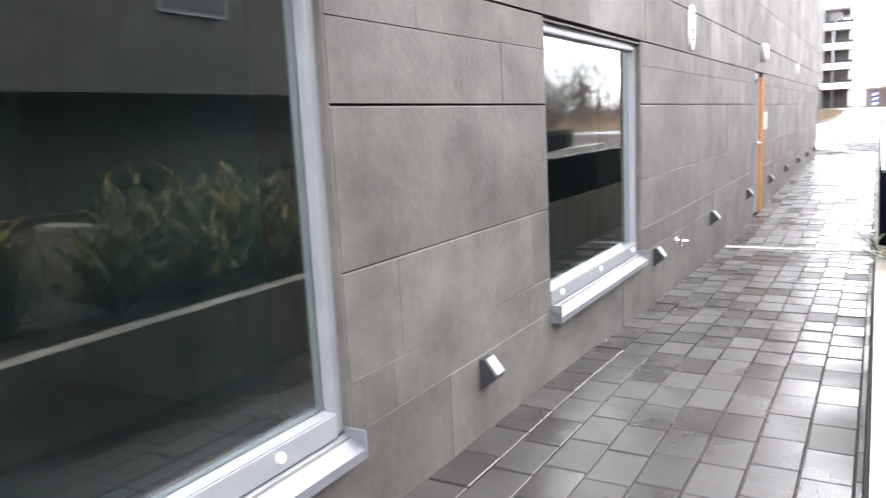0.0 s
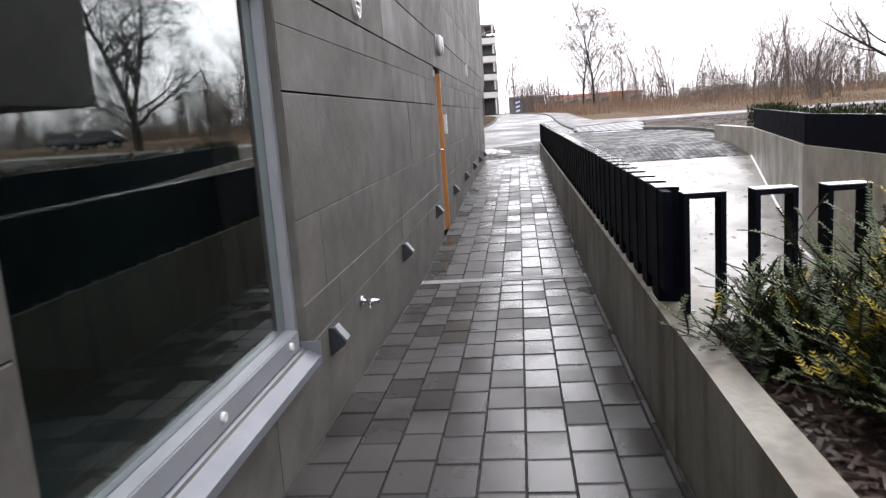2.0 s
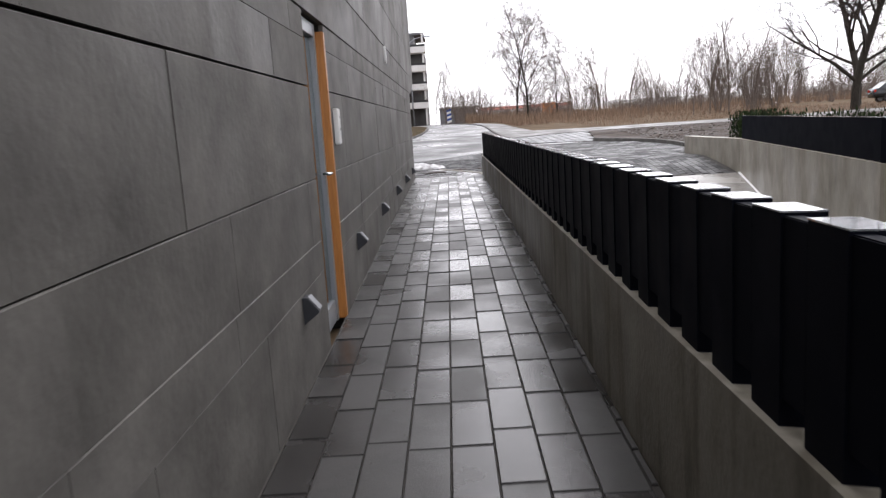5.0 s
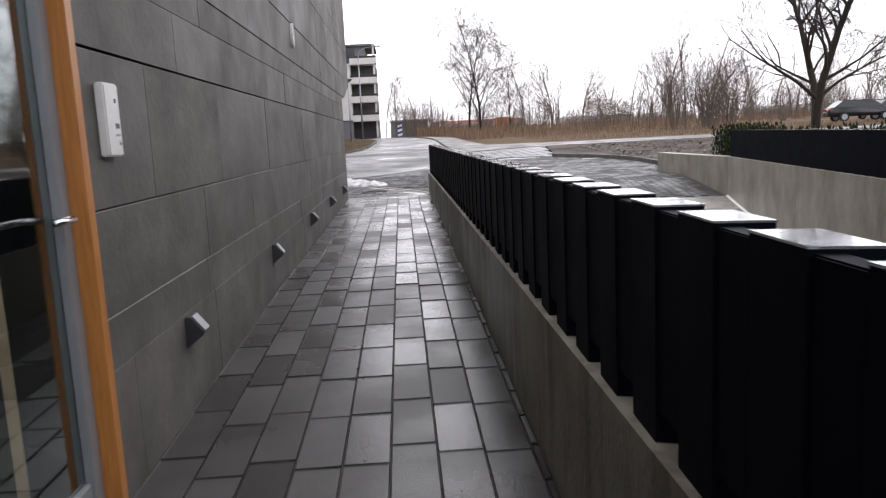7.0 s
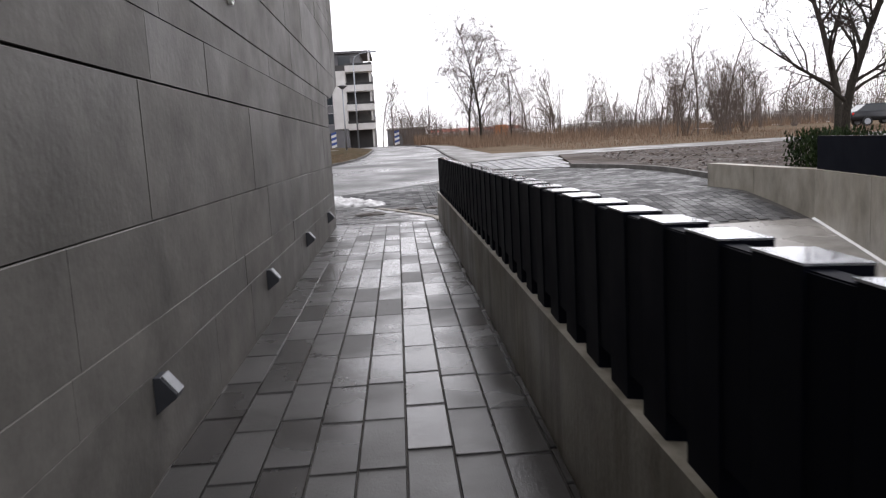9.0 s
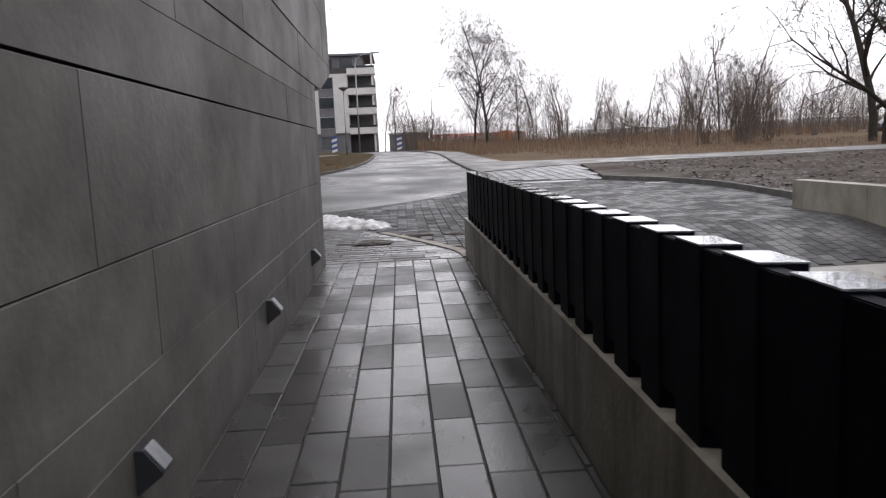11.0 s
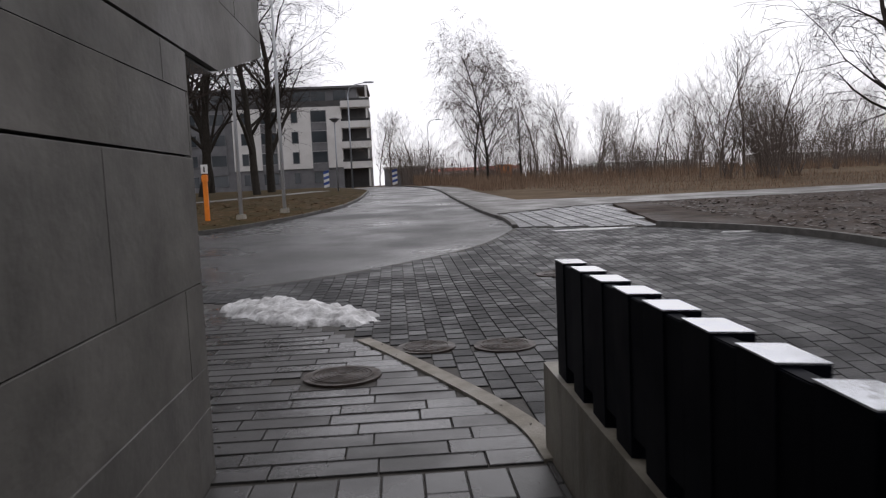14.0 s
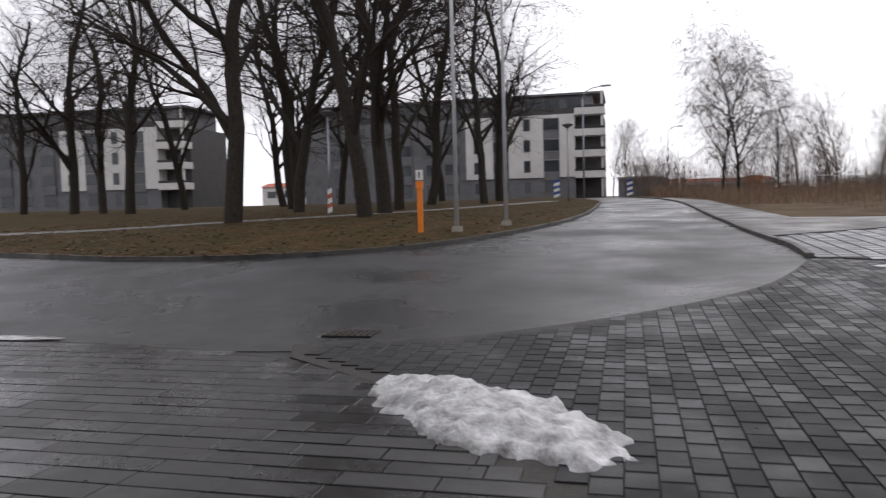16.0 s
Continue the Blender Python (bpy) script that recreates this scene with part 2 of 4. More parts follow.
GY = [-60, -8, 0, 4, 6, 9.45, 12.5, 16, 24, 28, 31, 36, 46, 60, 100, 400]
GH = [0.3, 0.3, 0.27, 0.21, 0.13, 0.05, 0.11, 0.2, 0.27, 0.24, 0.27, 0.42, 0.72, 0.95, 1.5, 1.5]


def gz(y):
    return float(np.interp(y, GY, GH))


def inside(x, y, poly):
    k = False
    for i in range(len(poly)):
        (x0, y0), (x1, y1) = poly[i - 1], poly[i]
        if (y0 > y) != (y1 > y) and x < (x1 - x0) * (y - y0) / (y1 - y0) + x0:
            k = not k
    return k


def sheet(name, poly, lift, material, label, kind="structure", category="ground", step=1.5, thick=0.1):
    """A paved or planted area that follows the ground's rise, with real edges."""
    bm = bmesh.new()
    f = bm.faces.new([bm.verts.new((x, y, 0)) for x, y in poly])
    ys = [p[1] for p in poly]
    cuts = sorted({c for c in GY if min(ys) < c < max(ys)} | {min(ys) + step * k for k in range(1, int((max(ys) - min(ys)) / step))})
    for c in cuts:
        bmesh.ops.bisect_plane(bm, geom=bm.verts[:] + bm.edges[:] + bm.faces[:], plane_co=(0, c, 0), plane_no=(0, 1, 0))
    r = bmesh.ops.extrude_face_region(bm, geom=bm.faces[:])
    top = [v for v in r["geom"] if isinstance(v, bmesh.types.BMVert)]
    tops = set(top)
    for v in bm.verts:
        v.co.z = gz(v.co.y) + lift - (0 if v in tops else thick)
    bmesh.ops.recalc_face_normals(bm, faces=bm.faces)
    ob = mesh_ob(name, bm, material)
    return tagged(ob, label, category, kind=kind)


def strip(name, pts, w, lift, h, material, label, category="kerb"):
    """A kerb or wall of constant width along a plan line, following the ground."""
    fine = []
    for i in range(len(pts) - 1):
        a, b = Vector(pts[i]), Vector(pts[i + 1])
        k = max(1, int((b - a).length / 0.9))
        fine += [a + (b - a) * j / k for j in range(k)]
    fine.append(Vector(pts[-1]))
    vs, fs = [], []
    for i, p in enumerate(fine):
        d = (fine[min(i + 1, len(fine) - 1)] - fine[max(i - 1, 0)]).normalized()
        nrm = Vector((-d.y, d.x)) * w / 2
        z = gz(p.y) + lift
        vs += [(p.x - nrm.x, p.y - nrm.y, z - h), (p.x - nrm.x, p.y - nrm.y, z), (p.x + nrm.x, p.y + nrm.y, z), (p.x + nrm.x, p.y + nrm.y, z - h)]
        if i:
            o = 4 * i
            fs += [(o - 4 + k, o - 4 + (k + 1) % 4, o + (k + 1) % 4, o + k) for k in range(4)]
    fs += [(3, 2, 1, 0), tuple(len(vs) - 4 + k for k in range(4))]
    ob = raw(name, vs, fs, material)
    return tagged(ob, label, category, kind="structure")


def smooth_line(pts, n=6):
    out = []
    for i in range(len(pts) - 1):
        p0, p1, p2, p3 = (Vector(pts[max(0, min(len(pts) - 1, i + k))]) for k in (-1, 0, 1, 2))
        for j in range(n):
            t = j / n
            out.append(tuple(0.5 * (2 * p1 + (p2 - p0) * t + (2 * p0 - 5 * p1 + 4 * p2 - p3) * t * t + (3 * p1 - p0 - 3 * p2 + p3) * t ** 3)))
    out.append(tuple(pts[-1]))
    return out


# ---------- ground ----------
RX0, RX1, RY0, RY1 = 1.68, 7.4, 5.85, 26.6


def drop(x, y):
    """How far the driveway dips towards the head of the ramp."""
    return 0.33 * min(1, max(0, (26.6 - y) / 2.4)) ** 1.2 * min(1, max(0, (x - 1.7) / 1.0))


gxs = [-500, -200, -80, -30, -10, -0.1, RX0, RX1, 15, 30, 60, 120, 250, 600]
gys = sorted(set(GY[1:] + [RY0, RY1, -60, 40, 50, 70, 85, 150, 250, 700]))
gv = [(x, y, gz(y) - 0.12) for y in gys for x in gxs]
gf = []
for j in range(len(gys) - 1):
    for i in range(len(gxs) - 1):
        if gxs[i] >= RX0 and gxs[i + 1] <= RX1 and gys[j] >= RY0 and gys[j + 1] <= RY1:
            continue
        o = j * len(gxs) + i
        gf.append((o, o + 1, o + 1 + len(gxs), o + len(gxs)))
tagged(raw("ground", gv, gf, FIELD), "brown winter field soil reaching the horizon", "ground", kind="structure")

KERB_L = smooth_line([(-40, 46), (-24, 41.5), (-14.1, 39.3), (-8.6, 38.0), (-4.4, 39.6), (-2.4, 43.6), (-1.35, 48.3), (-0.9, 56), (-0.9, 66), (-1.3, 78), (-4, 92)])
ROAD_R = smooth_line([(3.55, 37.6), (3.65, 39.5), (3.5, 41.8), (3.38, 45), (3.4, 52), (3.55, 60), (3.6, 71), (2.6, 84), (0, 95)])
ASPH_E = smooth_line([(-40, 29.5), (-12, 30.2), (-5.5, 30.6), (-1.9, 30.9), (-0.4, 31.55), (1.2, 33.0), (2.5, 34.85), (3.55, 37.6)])
sheet("road", [(x, y - 0.4) for x, y in ASPH_E] + ROAD_R[1:] + KERB_L[::-1], -0.016, ASPH, "wet grey asphalt road with worn patches", category="road")
strip("kerb_park", KERB_L, 0.12, 0.08, 0.3, KERB_D, "grey stone kerb along the park lawn")
strip("kerb_footway", ROAD_R, 0.12, 0.07, 0.3, KERB_D, "low stone kerb beside the footway")
sheet("lawn", KERB_L + [(-20, 140), (-160, 140), (-160, 40)], 0.07, GRASS, "patchy winter lawn strewn with brown leaves", category="lawn", step=6)
sheet("park_path", smooth_line([(-40, 42.6), (-20, 45.5), (-15, 52.2), (-9, 62), (-4.5, 78), (-4.5, 80)]) + smooth_line([(-6, 80), (-6, 78), (-10.5, 62.5), (-16.3, 53), (-21, 47), (-40, 44)]), 0.09, PATHM, "pale gravel path across the lawn", category="path", step=3)
sheet("footway", [(3.6, 41.6), (6.3, 43.4), (7.4, 43.7), (20, 44.5), (60, 52), (60, 57), (20, 48), (9, 47.2), (5.4, 48.4), (5.2, 60), (5.4, 71), (3.8, 84), (3.0, 84), (3.6, 71), (3.5, 60), (3.46, 52), (3.44, 45)], 0.03, PATHM, "wet gritty footway and muddy field track", category="path", step=3)
sheet("mulch_bed", [(6.5, 36.3), (7.6, 34.9), (8.15, 33.4), (8.35, 31.5), (8.35, 30.2), (60, 22), (60, 47), (20, 44.2), (7.5, 43.4)], 0.04, BED, "bare muddy planting bed with bark and stones", category="planting bed")
strip("kerb_bed", smooth_line([(6.4, 36.4), (7.5, 34.9), (8.12, 33.4), (8.28, 31.6), (8.2, 29.8), (7.75, 28.2), (7.4, 27.9)]), 0.13, 0.11, 0.3, KERB_D, "grey kerb along the muddy bed")
sheet("far_bed_soil", [(7.4, 6), (60, 6), (60, 22), (8.3, 30.1), (7.5, 28), (7.55, 24.2), (7.2, 22), (7.2, 6)], 0.05, MULCH, "dark bark mulch behind the retaining wall", category="planting bed")

# ---------- building with cladding ----------
CY1 = 24.26
ROWS_Z = [0.0, 0.59, 0.78, 1.16, 1.72, 2.0, 2.18, 2.57, 3.13, 3.41, 3.6, 3.98, 4.55, 5.2, 5.9, 6.6]
W1 = (-1.4, 2.1, 0.6, 2.16)
W2 = (3.92, 5.78, 0.6, 2.16)
DOOR = (11.78, 12.56, 0.0, 2.17)
W3 = (16.2, 17.6, 3.45, 4.6)
holes = [W1, W2, DOOR]
bw = thing("building", "dark grey panel-clad building with square windows", "building", kind="structure")
ycuts = [-7, W1[0], W1[1], W2[0], W2[1], DOOR[0], DOOR[1], CY1]
bm = bmesh.new()
for a, b in zip(ycuts[:-1], ycuts[1:]):
    hole = next((h for h in holes if abs(h[0] - a) < 1e-6), None)
    if hole:
        if hole[2] > 0:
            box(-0.35, -0.03, a, b, -0.3, hole[2], bm=bm)
        box(-0.35, -0.03, a, b, hole[3], 7, bm=bm)
    else:
        box(-0.35, -0.03, a, b, -0.3, 7, bm=bm)
box(-12, -0.35, CY1 - 0.38, CY1 - 0.03, -0.3, 2.2, bm=bm)
part("wall_core", bm, GAP, bw)
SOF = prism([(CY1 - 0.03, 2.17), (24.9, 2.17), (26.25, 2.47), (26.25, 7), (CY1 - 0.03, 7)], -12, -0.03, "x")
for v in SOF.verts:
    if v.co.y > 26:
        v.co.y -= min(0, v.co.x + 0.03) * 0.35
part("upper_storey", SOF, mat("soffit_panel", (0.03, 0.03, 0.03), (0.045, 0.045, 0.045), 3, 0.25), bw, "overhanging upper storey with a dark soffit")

# ---------- concrete walls and ramp ----------
WT = 0.69
tagged(mesh_ob("wall_ramp_side", prism([(1.54, 5.55), (1.82, 5.55), (1.82, 24.3), (1.54, 24.3)], -3.2, WT), STREAKED), "low cast concrete wall with a wet top", "wall", kind="structure")
tagged(mesh_ob("wall_planter_front", prism([(1.55, -7), (1.675, -7), (1.675, 5.548), (1.55, 5.548)], -0.3, WT), STREAKED), "thin concrete planter wall with a wet shiny top", "wall", kind="structure")
tagged(mesh_ob("wall_planter", prism([(1.821, 5.62), (7.4, 5.62), (7.4, 5.9), (1.821, 5.9)], -3.2, WT - 0.03), CONC), "low concrete wall above the ramp's end", "wall", kind="structure")
RW = [(7.32, 28.15), (7.32, 24.15), (6.15, 18.2), (5.62, 15.6), (5.62, 5.9)]
RO = [(7.57, 28.15), (7.57, 24.1), (6.4, 18.15), (5.87, 15.57), (5.87, 5.9)]
rw = thing("wall_retaining", "pale cast concrete retaining wall with streaks and panel joints", "wall", kind="structure")
for k in range(len(RW) - 1):
    a0, a1, b0, b1 = Vector(RW[k]), Vector(RW[k + 1]), Vector(RO[k]), Vector(RO[k + 1])
    n = max(1, round((a1 - a0).length / 2.4))
    e = 0.004 / (a1 - a0).length
    for q in range(n):
        t0, t1 = q / n + (e if q else 0), (q + 1) / n - (e if q < n - 1 else 0)
        part("concrete_panel", prism([tuple(a0.lerp(a1, t0)), tuple(a0.lerp(a1, t1)), tuple(b0.lerp(b1, t1)), tuple(b0.lerp(b1, t0))], -3.2, WT), CONC, rw)
RAMP = [(24.2, -0.06), (22.5, -0.25), (19.2, -0.68), (15.6, -1.05), (11.0, -1.65), (5.9, -2.3)]


def ramp_z(y):
    return float(np.interp(-y, [-p[0] for p in RAMP], [p[1] for p in RAMP]))


rv = [(x, y, z - d) for y, z in RAMP for x, d in ((1.6, 0), (7.5, 0), (7.5, 0.2), (1.6, 0.2))]
rf = [(4 * i + k, 4 * i + (k + 1) % 4, 4 * i + 4 + (k + 1) % 4, 4 * i + 4 + k) for i in range(len(RAMP) - 1) for k in range(4)] + [(0, 1, 2, 3)]
tagged(raw("ramp", rv, rf, CONC_WET), "wet pale concrete garage ramp sinking between walls", "ramp", kind="structure")
# Thin white strip following the ramp along the retaining wall.
sv, sf0 = [], []
foot_line = [(7.32, 24.15), (6.74, 21.2), (6.15, 18.2), (5.62, 15.6), (5.62, 11.0), (5.62, 5.95)]
for i, (x, y) in enumerate(foot_line):
    z = ramp_z(y)
    sv += [(x + 0.005, y, z - 0.01), (x - 0.04, y, z - 0.01), (x - 0.04, y, z + 0.012), (x + 0.005, y, z + 0.03)]
    if i:
        sf0 += [(4 * i - 4 + k, 4 * i - 4 + (k + 1) % 4, 4 * i + (k + 1) % 4, 4 * i + k) for k in range(4)]
tagged(raw("trim_ramp_joint", sv, sf0, WHITEP), "thin white strip along the foot of the retaining wall", "trim", kind="structure")

# ---------- the neighbouring block across the planter, mirrored in the windows ----------
eb = thing("neighbour_building", "dark grey panel-clad block with an overhanging storey", "building", kind="structure")
part("upper_storey", box(12.0, 26.0, -12, 25.4, 2.65, 6.8), CLAD, eb)
part("ground_storey", box(14.0, 26.0, -12, 22.5, -0.3, 2.649), CLAD, eb)
for k in range(5):
    wy = -8 + 6.6 * k
    w = part("window", box(11.93, 12.02, wy, wy + 2.0, 4.4, 6.2), ALU, eb)
    part("pane", box(11.91, 11.929, wy + 0.08, wy + 1.92, 4.48, 6.12), FARGLASS, w)

# ---------- window and door units ----------
def window_unit(name, w, label):
    y0, y1, z0, z1 = w
    win = thing(name, label, "window", kind="structure")
    fr = 0.06
    part("window_frame", box(-0.125, -0.035, y0, y0 + fr, z0, z1, 0.006), ALU, win)
    part("window_frame", box(-0.125, -0.035, y1 - fr, y1, z0, z1, 0.006), ALU, win)
    part("window_frame", box(-0.125, -0.035, y0 + fr, y1 - fr, z1 - fr, z1, 0.006), ALU, win)
    part("window_frame", box(-0.125, -0.018, y0 + fr, y1 - fr, z0, z0 + 0.09, 0.006), ALU, win)
    g = part("pane", box(-0.09, -0.075, y0 + fr, y1 - fr, z0 + 0.09, z1 - fr), GLASS, win, "dark reflecting glass pane")
    g.visible_shadow = False
    b = prism([(-0.06, z0 + 0.012), (0.06, z0 - 0.045), (0.06, z0 - 0.08), (0.052, z0 - 0.08), (0.052, z0 - 0.052), (-0.06, z0 + 0.004)], y0 + 0.008, y1 - 0.008, "y")
    part("window_sill", b, SILL, win, "sloping grey sheet-metal sill")
    for s in (y0 + 0.012, y1 - 0.014):
        part("sill_end", box(-0.03, 0.062, s - 0.004, s + 0.004, z0 - 0.08, z0 + 0.02), SILL, win)
    for k in (0.12, 0.5, 0.9):
        c = cyl(0.018, 0.016, 0, 0.012, 12)
        bmesh.ops.transform(c, matrix=pose(-0.018, y0 + (y1 - y0) * k, z0 + 0.05, 0, 90, 0), verts=c.verts)
        part("drain_cap", c, WHITEP, win, smooth=False)
    for bx in (box(-0.034, -0.002, y0 + 0.001, y0 + 0.012, z0 + 0.02, z1 - 0.013), box(-0.034, -0.002, y1 - 0.012, y1 - 0.001, z0 + 0.02, z1 - 0.013), box(-0.034, -0.002, y0 + 0.001, y1 - 0.001, z1 - 0.012, z1 - 0.001)):
        part("reveal", bx, CLAD, win)
    rm = thing("room_" + name[-1], "dim unlit room behind the glass", "room", kind="structure")
    for bx in (box(-3.0, -2.9, y0 - 1, y1 + 1, 0.2, 3), box(-3.0, -0.36, y0 - 1.1, y0 - 1, 0.2, 3), box(-3.0, -0.36, y1 + 1, y1 + 1.1, 0.2, 3), box(-3.0, -0.36, y0 - 1, y1 + 1, 0.1, 0.2), box(-3.0, -0.36, y0 - 1, y1 + 1, 3, 3.1)):
        part("room_wall", bx, ROOMM, rm)
    return win


window_unit("window_1", W1, "large fixed window with grey aluminium frame")
window_unit("window_2", W2, "square fixed window with grey aluminium frame")
part_sack = cyl(0.24, 0.17, 0.2, 1.05, 14, x=-0.75, y=0.95)
bmesh.ops.bevel(part_sack, geom=part_sack.edges[:], offset=0.04, segments=2, affect="EDGES")
tagged(mesh_ob("sack", part_sack, YELLOW, smooth=True), "yellow-green sack standing behind the window", "sack")

door = thing("door_1", "glazed metal door in an orange wooden reveal", "door", kind="structure")
y0, y1, _, z1 = DOOR
zf = gz(12.2) - 0.02
part("jamb", box(-0.14, 0.006, y1 - 0.06, y1 - 0.001, zf, z1 - 0.05, 0.004), WOOD, door, "orange varnished wooden jamb board")
part("door_frame", box(-0.12, -0.05, y0, y0 + 0.07, zf, z1, 0.004), ALU, door)
part("door_frame", box(-0.12, -0.05, y1 - 0.13, y1 - 0.061, zf, z1, 0.004), ALU, door)
part("door_frame", box(-0.12, -0.05, y0 + 0.07, y1 - 0.13, z1 - 0.09, z1, 0.004), ALU, door)
part("kick_rail", box(-0.11, -0.06, y0 + 0.07, y1 - 0.13, zf, zf + 0.16, 0.004), ALU, door)
dg = part("pane", box(-0.095, -0.08, y0 + 0.07, y1 - 0.13, zf + 0.16, z1 - 0.09), GLASS, door)
hb = cyl(0.011, 0.011, 0, 0.13, 10)
bmesh.ops.transform(hb, matrix=pose(0.0, y1 - 0.16, 1.15, 90, 0, 0), verts=hb.verts)
cyl(0.011, 0.011, 0, 0.06, 10, bm=hb)
for v in hb.verts[-20:]:
    v.co = Vector((-0.06 + v.co.z, y1 - 0.165 + v.co.x, 1.15 + v.co.y))
part("handle", hb, CHROME, door, "chrome lever handle", smooth=True)
part("back_room", box(-0.6, -0.56, y0 - 0.3, y1 + 0.3, -0.1, 2.6), ROOMM, door)

# ---------- cladding panels ----------
prng = random.Random(5)
panels_far = bmesh.new()


WIDE = (1.72, 2.18, 2.57)


def add_panel(ya, yb, za, zb, near):
    x1 = prng.uniform(-0.0015, 0.0015)
    top = zb - (0.009 if zb in WIDE else 0.005 if zb == 1.16 else 0.0015)
    b = box(-0.03, x1, ya + 0.0009, yb - 0.0009, za + 0.001, top, bm=None if near else panels_far)
    if near:
        es = [e for e in b.edges if all(v.co.z > top - 1e-4 and v.co.x > x1 - 1e-4 for v in e.verts)]
        bmesh.ops.bevel(b, geom=es, offset=0.004, segments=1, affect="EDGES")
        part("panel", b, CLAD, bw)


for ri in range(len(ROWS_Z) - 1):
    za, zb = ROWS_Z[ri], ROWS_Z[ri + 1]
    spans = [(-7.0, 26.25 if za > 2.5 else CY1)]
    for h in holes:
        if min(zb, h[3]) - max(za, h[2]) > 0.03:
            spans = [s for a, b in spans for s in ((a, min(b, h[0])), (max(a, h[1]), b)) if s[1] - s[0] > 0.01]
    off = prng.uniform(0, 1.25)
    for a, b in spans:
        cuts = [a] + [c for c in (off - 8 + 1.25 * k + prng.choice((0, 0, 0.31)) for k in range(40)) if a + 0.2 < c < b - 0.2] + [b]
        for p, q in zip(cuts[:-1], cuts[1:]):
            add_panel(p, q, za if ri else gz((p + q) / 2) - 0.06, zb, zb < 3.2)
part("upper_panels", panels_far, CLAD, bw)["kind"] = "stuff"
part("panel", prism([(CY1, 2.183), (24.9, 2.183), (26.25, 2.475), (26.25, 2.567), (CY1, 2.567)], -0.03, 0.0, "x"), CLAD, bw)
for za, zb in zip(ROWS_Z[:6], ROWS_Z[1:7]):
    part("panel", box(-3, 0.0, CY1 - 0.03, CY1, max(za, 0.2) + 0.003, min(zb, 2.17) - 0.003), CLAD, bw)

# ---------- fittings on the wall ----------
wl0 = thing("wall_light", "small wedge-shaped grey metal wall light", "wall light", 0.0, 3.09, 0.575, group="wall lights along the path")
wb = prism([(0.0, 0.0), (0.03, 0.0), (0.085, -0.07), (0.085, -0.085), (0.0, -0.15)], -0.045, 0.045, "y")
bmesh.ops.bevel(wb, geom=wb.edges[:], offset=0.003, segments=1, affect="EDGES")
part("housing", wb, mat("light_housing", (0.018, 0.02, 0.024), (0.028, 0.03, 0.035), 9, 0.45), wl0)
part("cover_plate", prism([(0.032, 0.004), (0.037, 0.002), (0.09, -0.066), (0.086, -0.071)], -0.04, 0.04, "y"), mat("brushed_plate", (0.12, 0.125, 0.135), (0.17, 0.175, 0.185), 30, 0.4, metal=0.5), wl0, "brushed steel cover plate")
for yy in (6.17, 8.57, 11.08, 13.48, 15.88, 18.38, 20.7, 23.05):
    copy_thing(wl0, pose(0, yy, 0.575))

tap = thing("tap", "chrome outdoor water tap on the cladding", "tap", 0, 6.9, 0.52)
fl = cyl(0.03, 0.028, 0, 0.012, 18)
bmesh.ops.transform(fl, matrix=pose(0, 0, 0, 0, 90, 0), verts=fl.verts)
part("rosette", fl, CHROME, tap, smooth=True)
sp = cyl(0.014, 0.014, 0, 0.1, 14)
bmesh.ops.transform(sp, matrix=pose(0.01, 0, 0, 0, 95, 0), verts=sp.verts)
part("spout", sp, CHROME, tap, smooth=True)
part("handle", box(0.045, 0.06, -0.03, 0.03, -0.05, -0.036, 0.004), CHROME, tap)
part("valve", cyl(0.012, 0.012, -0.045, 0.0, 12, x=0.053), CHROME, tap, smooth=True)


def oval_vent(y, z, hy, hz):
    v = thing("vent", "white oval louvred air vent on the wall", "vent", 0, y, z, group="air vents")
    ring = bmesh.new()
    n = 32
    a = [[ring.verts.new((d, hy * s * math.cos(t), hz * (1 - (1 - s) * hy / hz) * math.sin(t))) for t in (2 * math.pi * k / n for k in range(n))] for d, s in ((0.0, 1.0), (0.025, 1.0), (0.025, 0.86), (0.003, 0.84))]
    for i in range(3):
        for k in range(n):
            ring.faces.new((a[i][k - 1], a[i][k], a[i + 1][k], a[i + 1][k - 1]))
    bmesh.ops.recalc_face_normals(ring, faces=ring.faces)
    part("frame", ring, WHITEP, v, smooth=False)
    back = bmesh.new()
    back.faces.new([back.verts.new((0.004, hy * 0.86 * math.cos(t), hz * 0.9 * math.sin(t))) for t in (2 * math.pi * k / n for k in range(n))])
    part("backing", back, BLACKM, v)
    m = 9
    for k in range(m):
        zz = -hz * 0.78 + 2 * hz * 0.78 * k / (m - 1)
        wy = hy * 0.84 * math.sqrt(max(0.02, 1 - (zz / hz / 0.92) ** 2))
        s = box(0.004, 0.022, -wy, wy, zz - 0.006, zz + 0.006)
        for vv in s.verts:
            if vv.co.x > 0.01:
                vv.co.z -= 0.012
        part("slat", s, WHITEP, v)
    return v


oval_vent(7.48, 2.41, 0.11, 0.2)
oval_vent(17.9, 2.44, 0.07, 0.12)
lampw = thing("bulkhead_lamp", "white oval bulkhead lamp above the door", "wall lamp", 0, 12.38, 2.46)
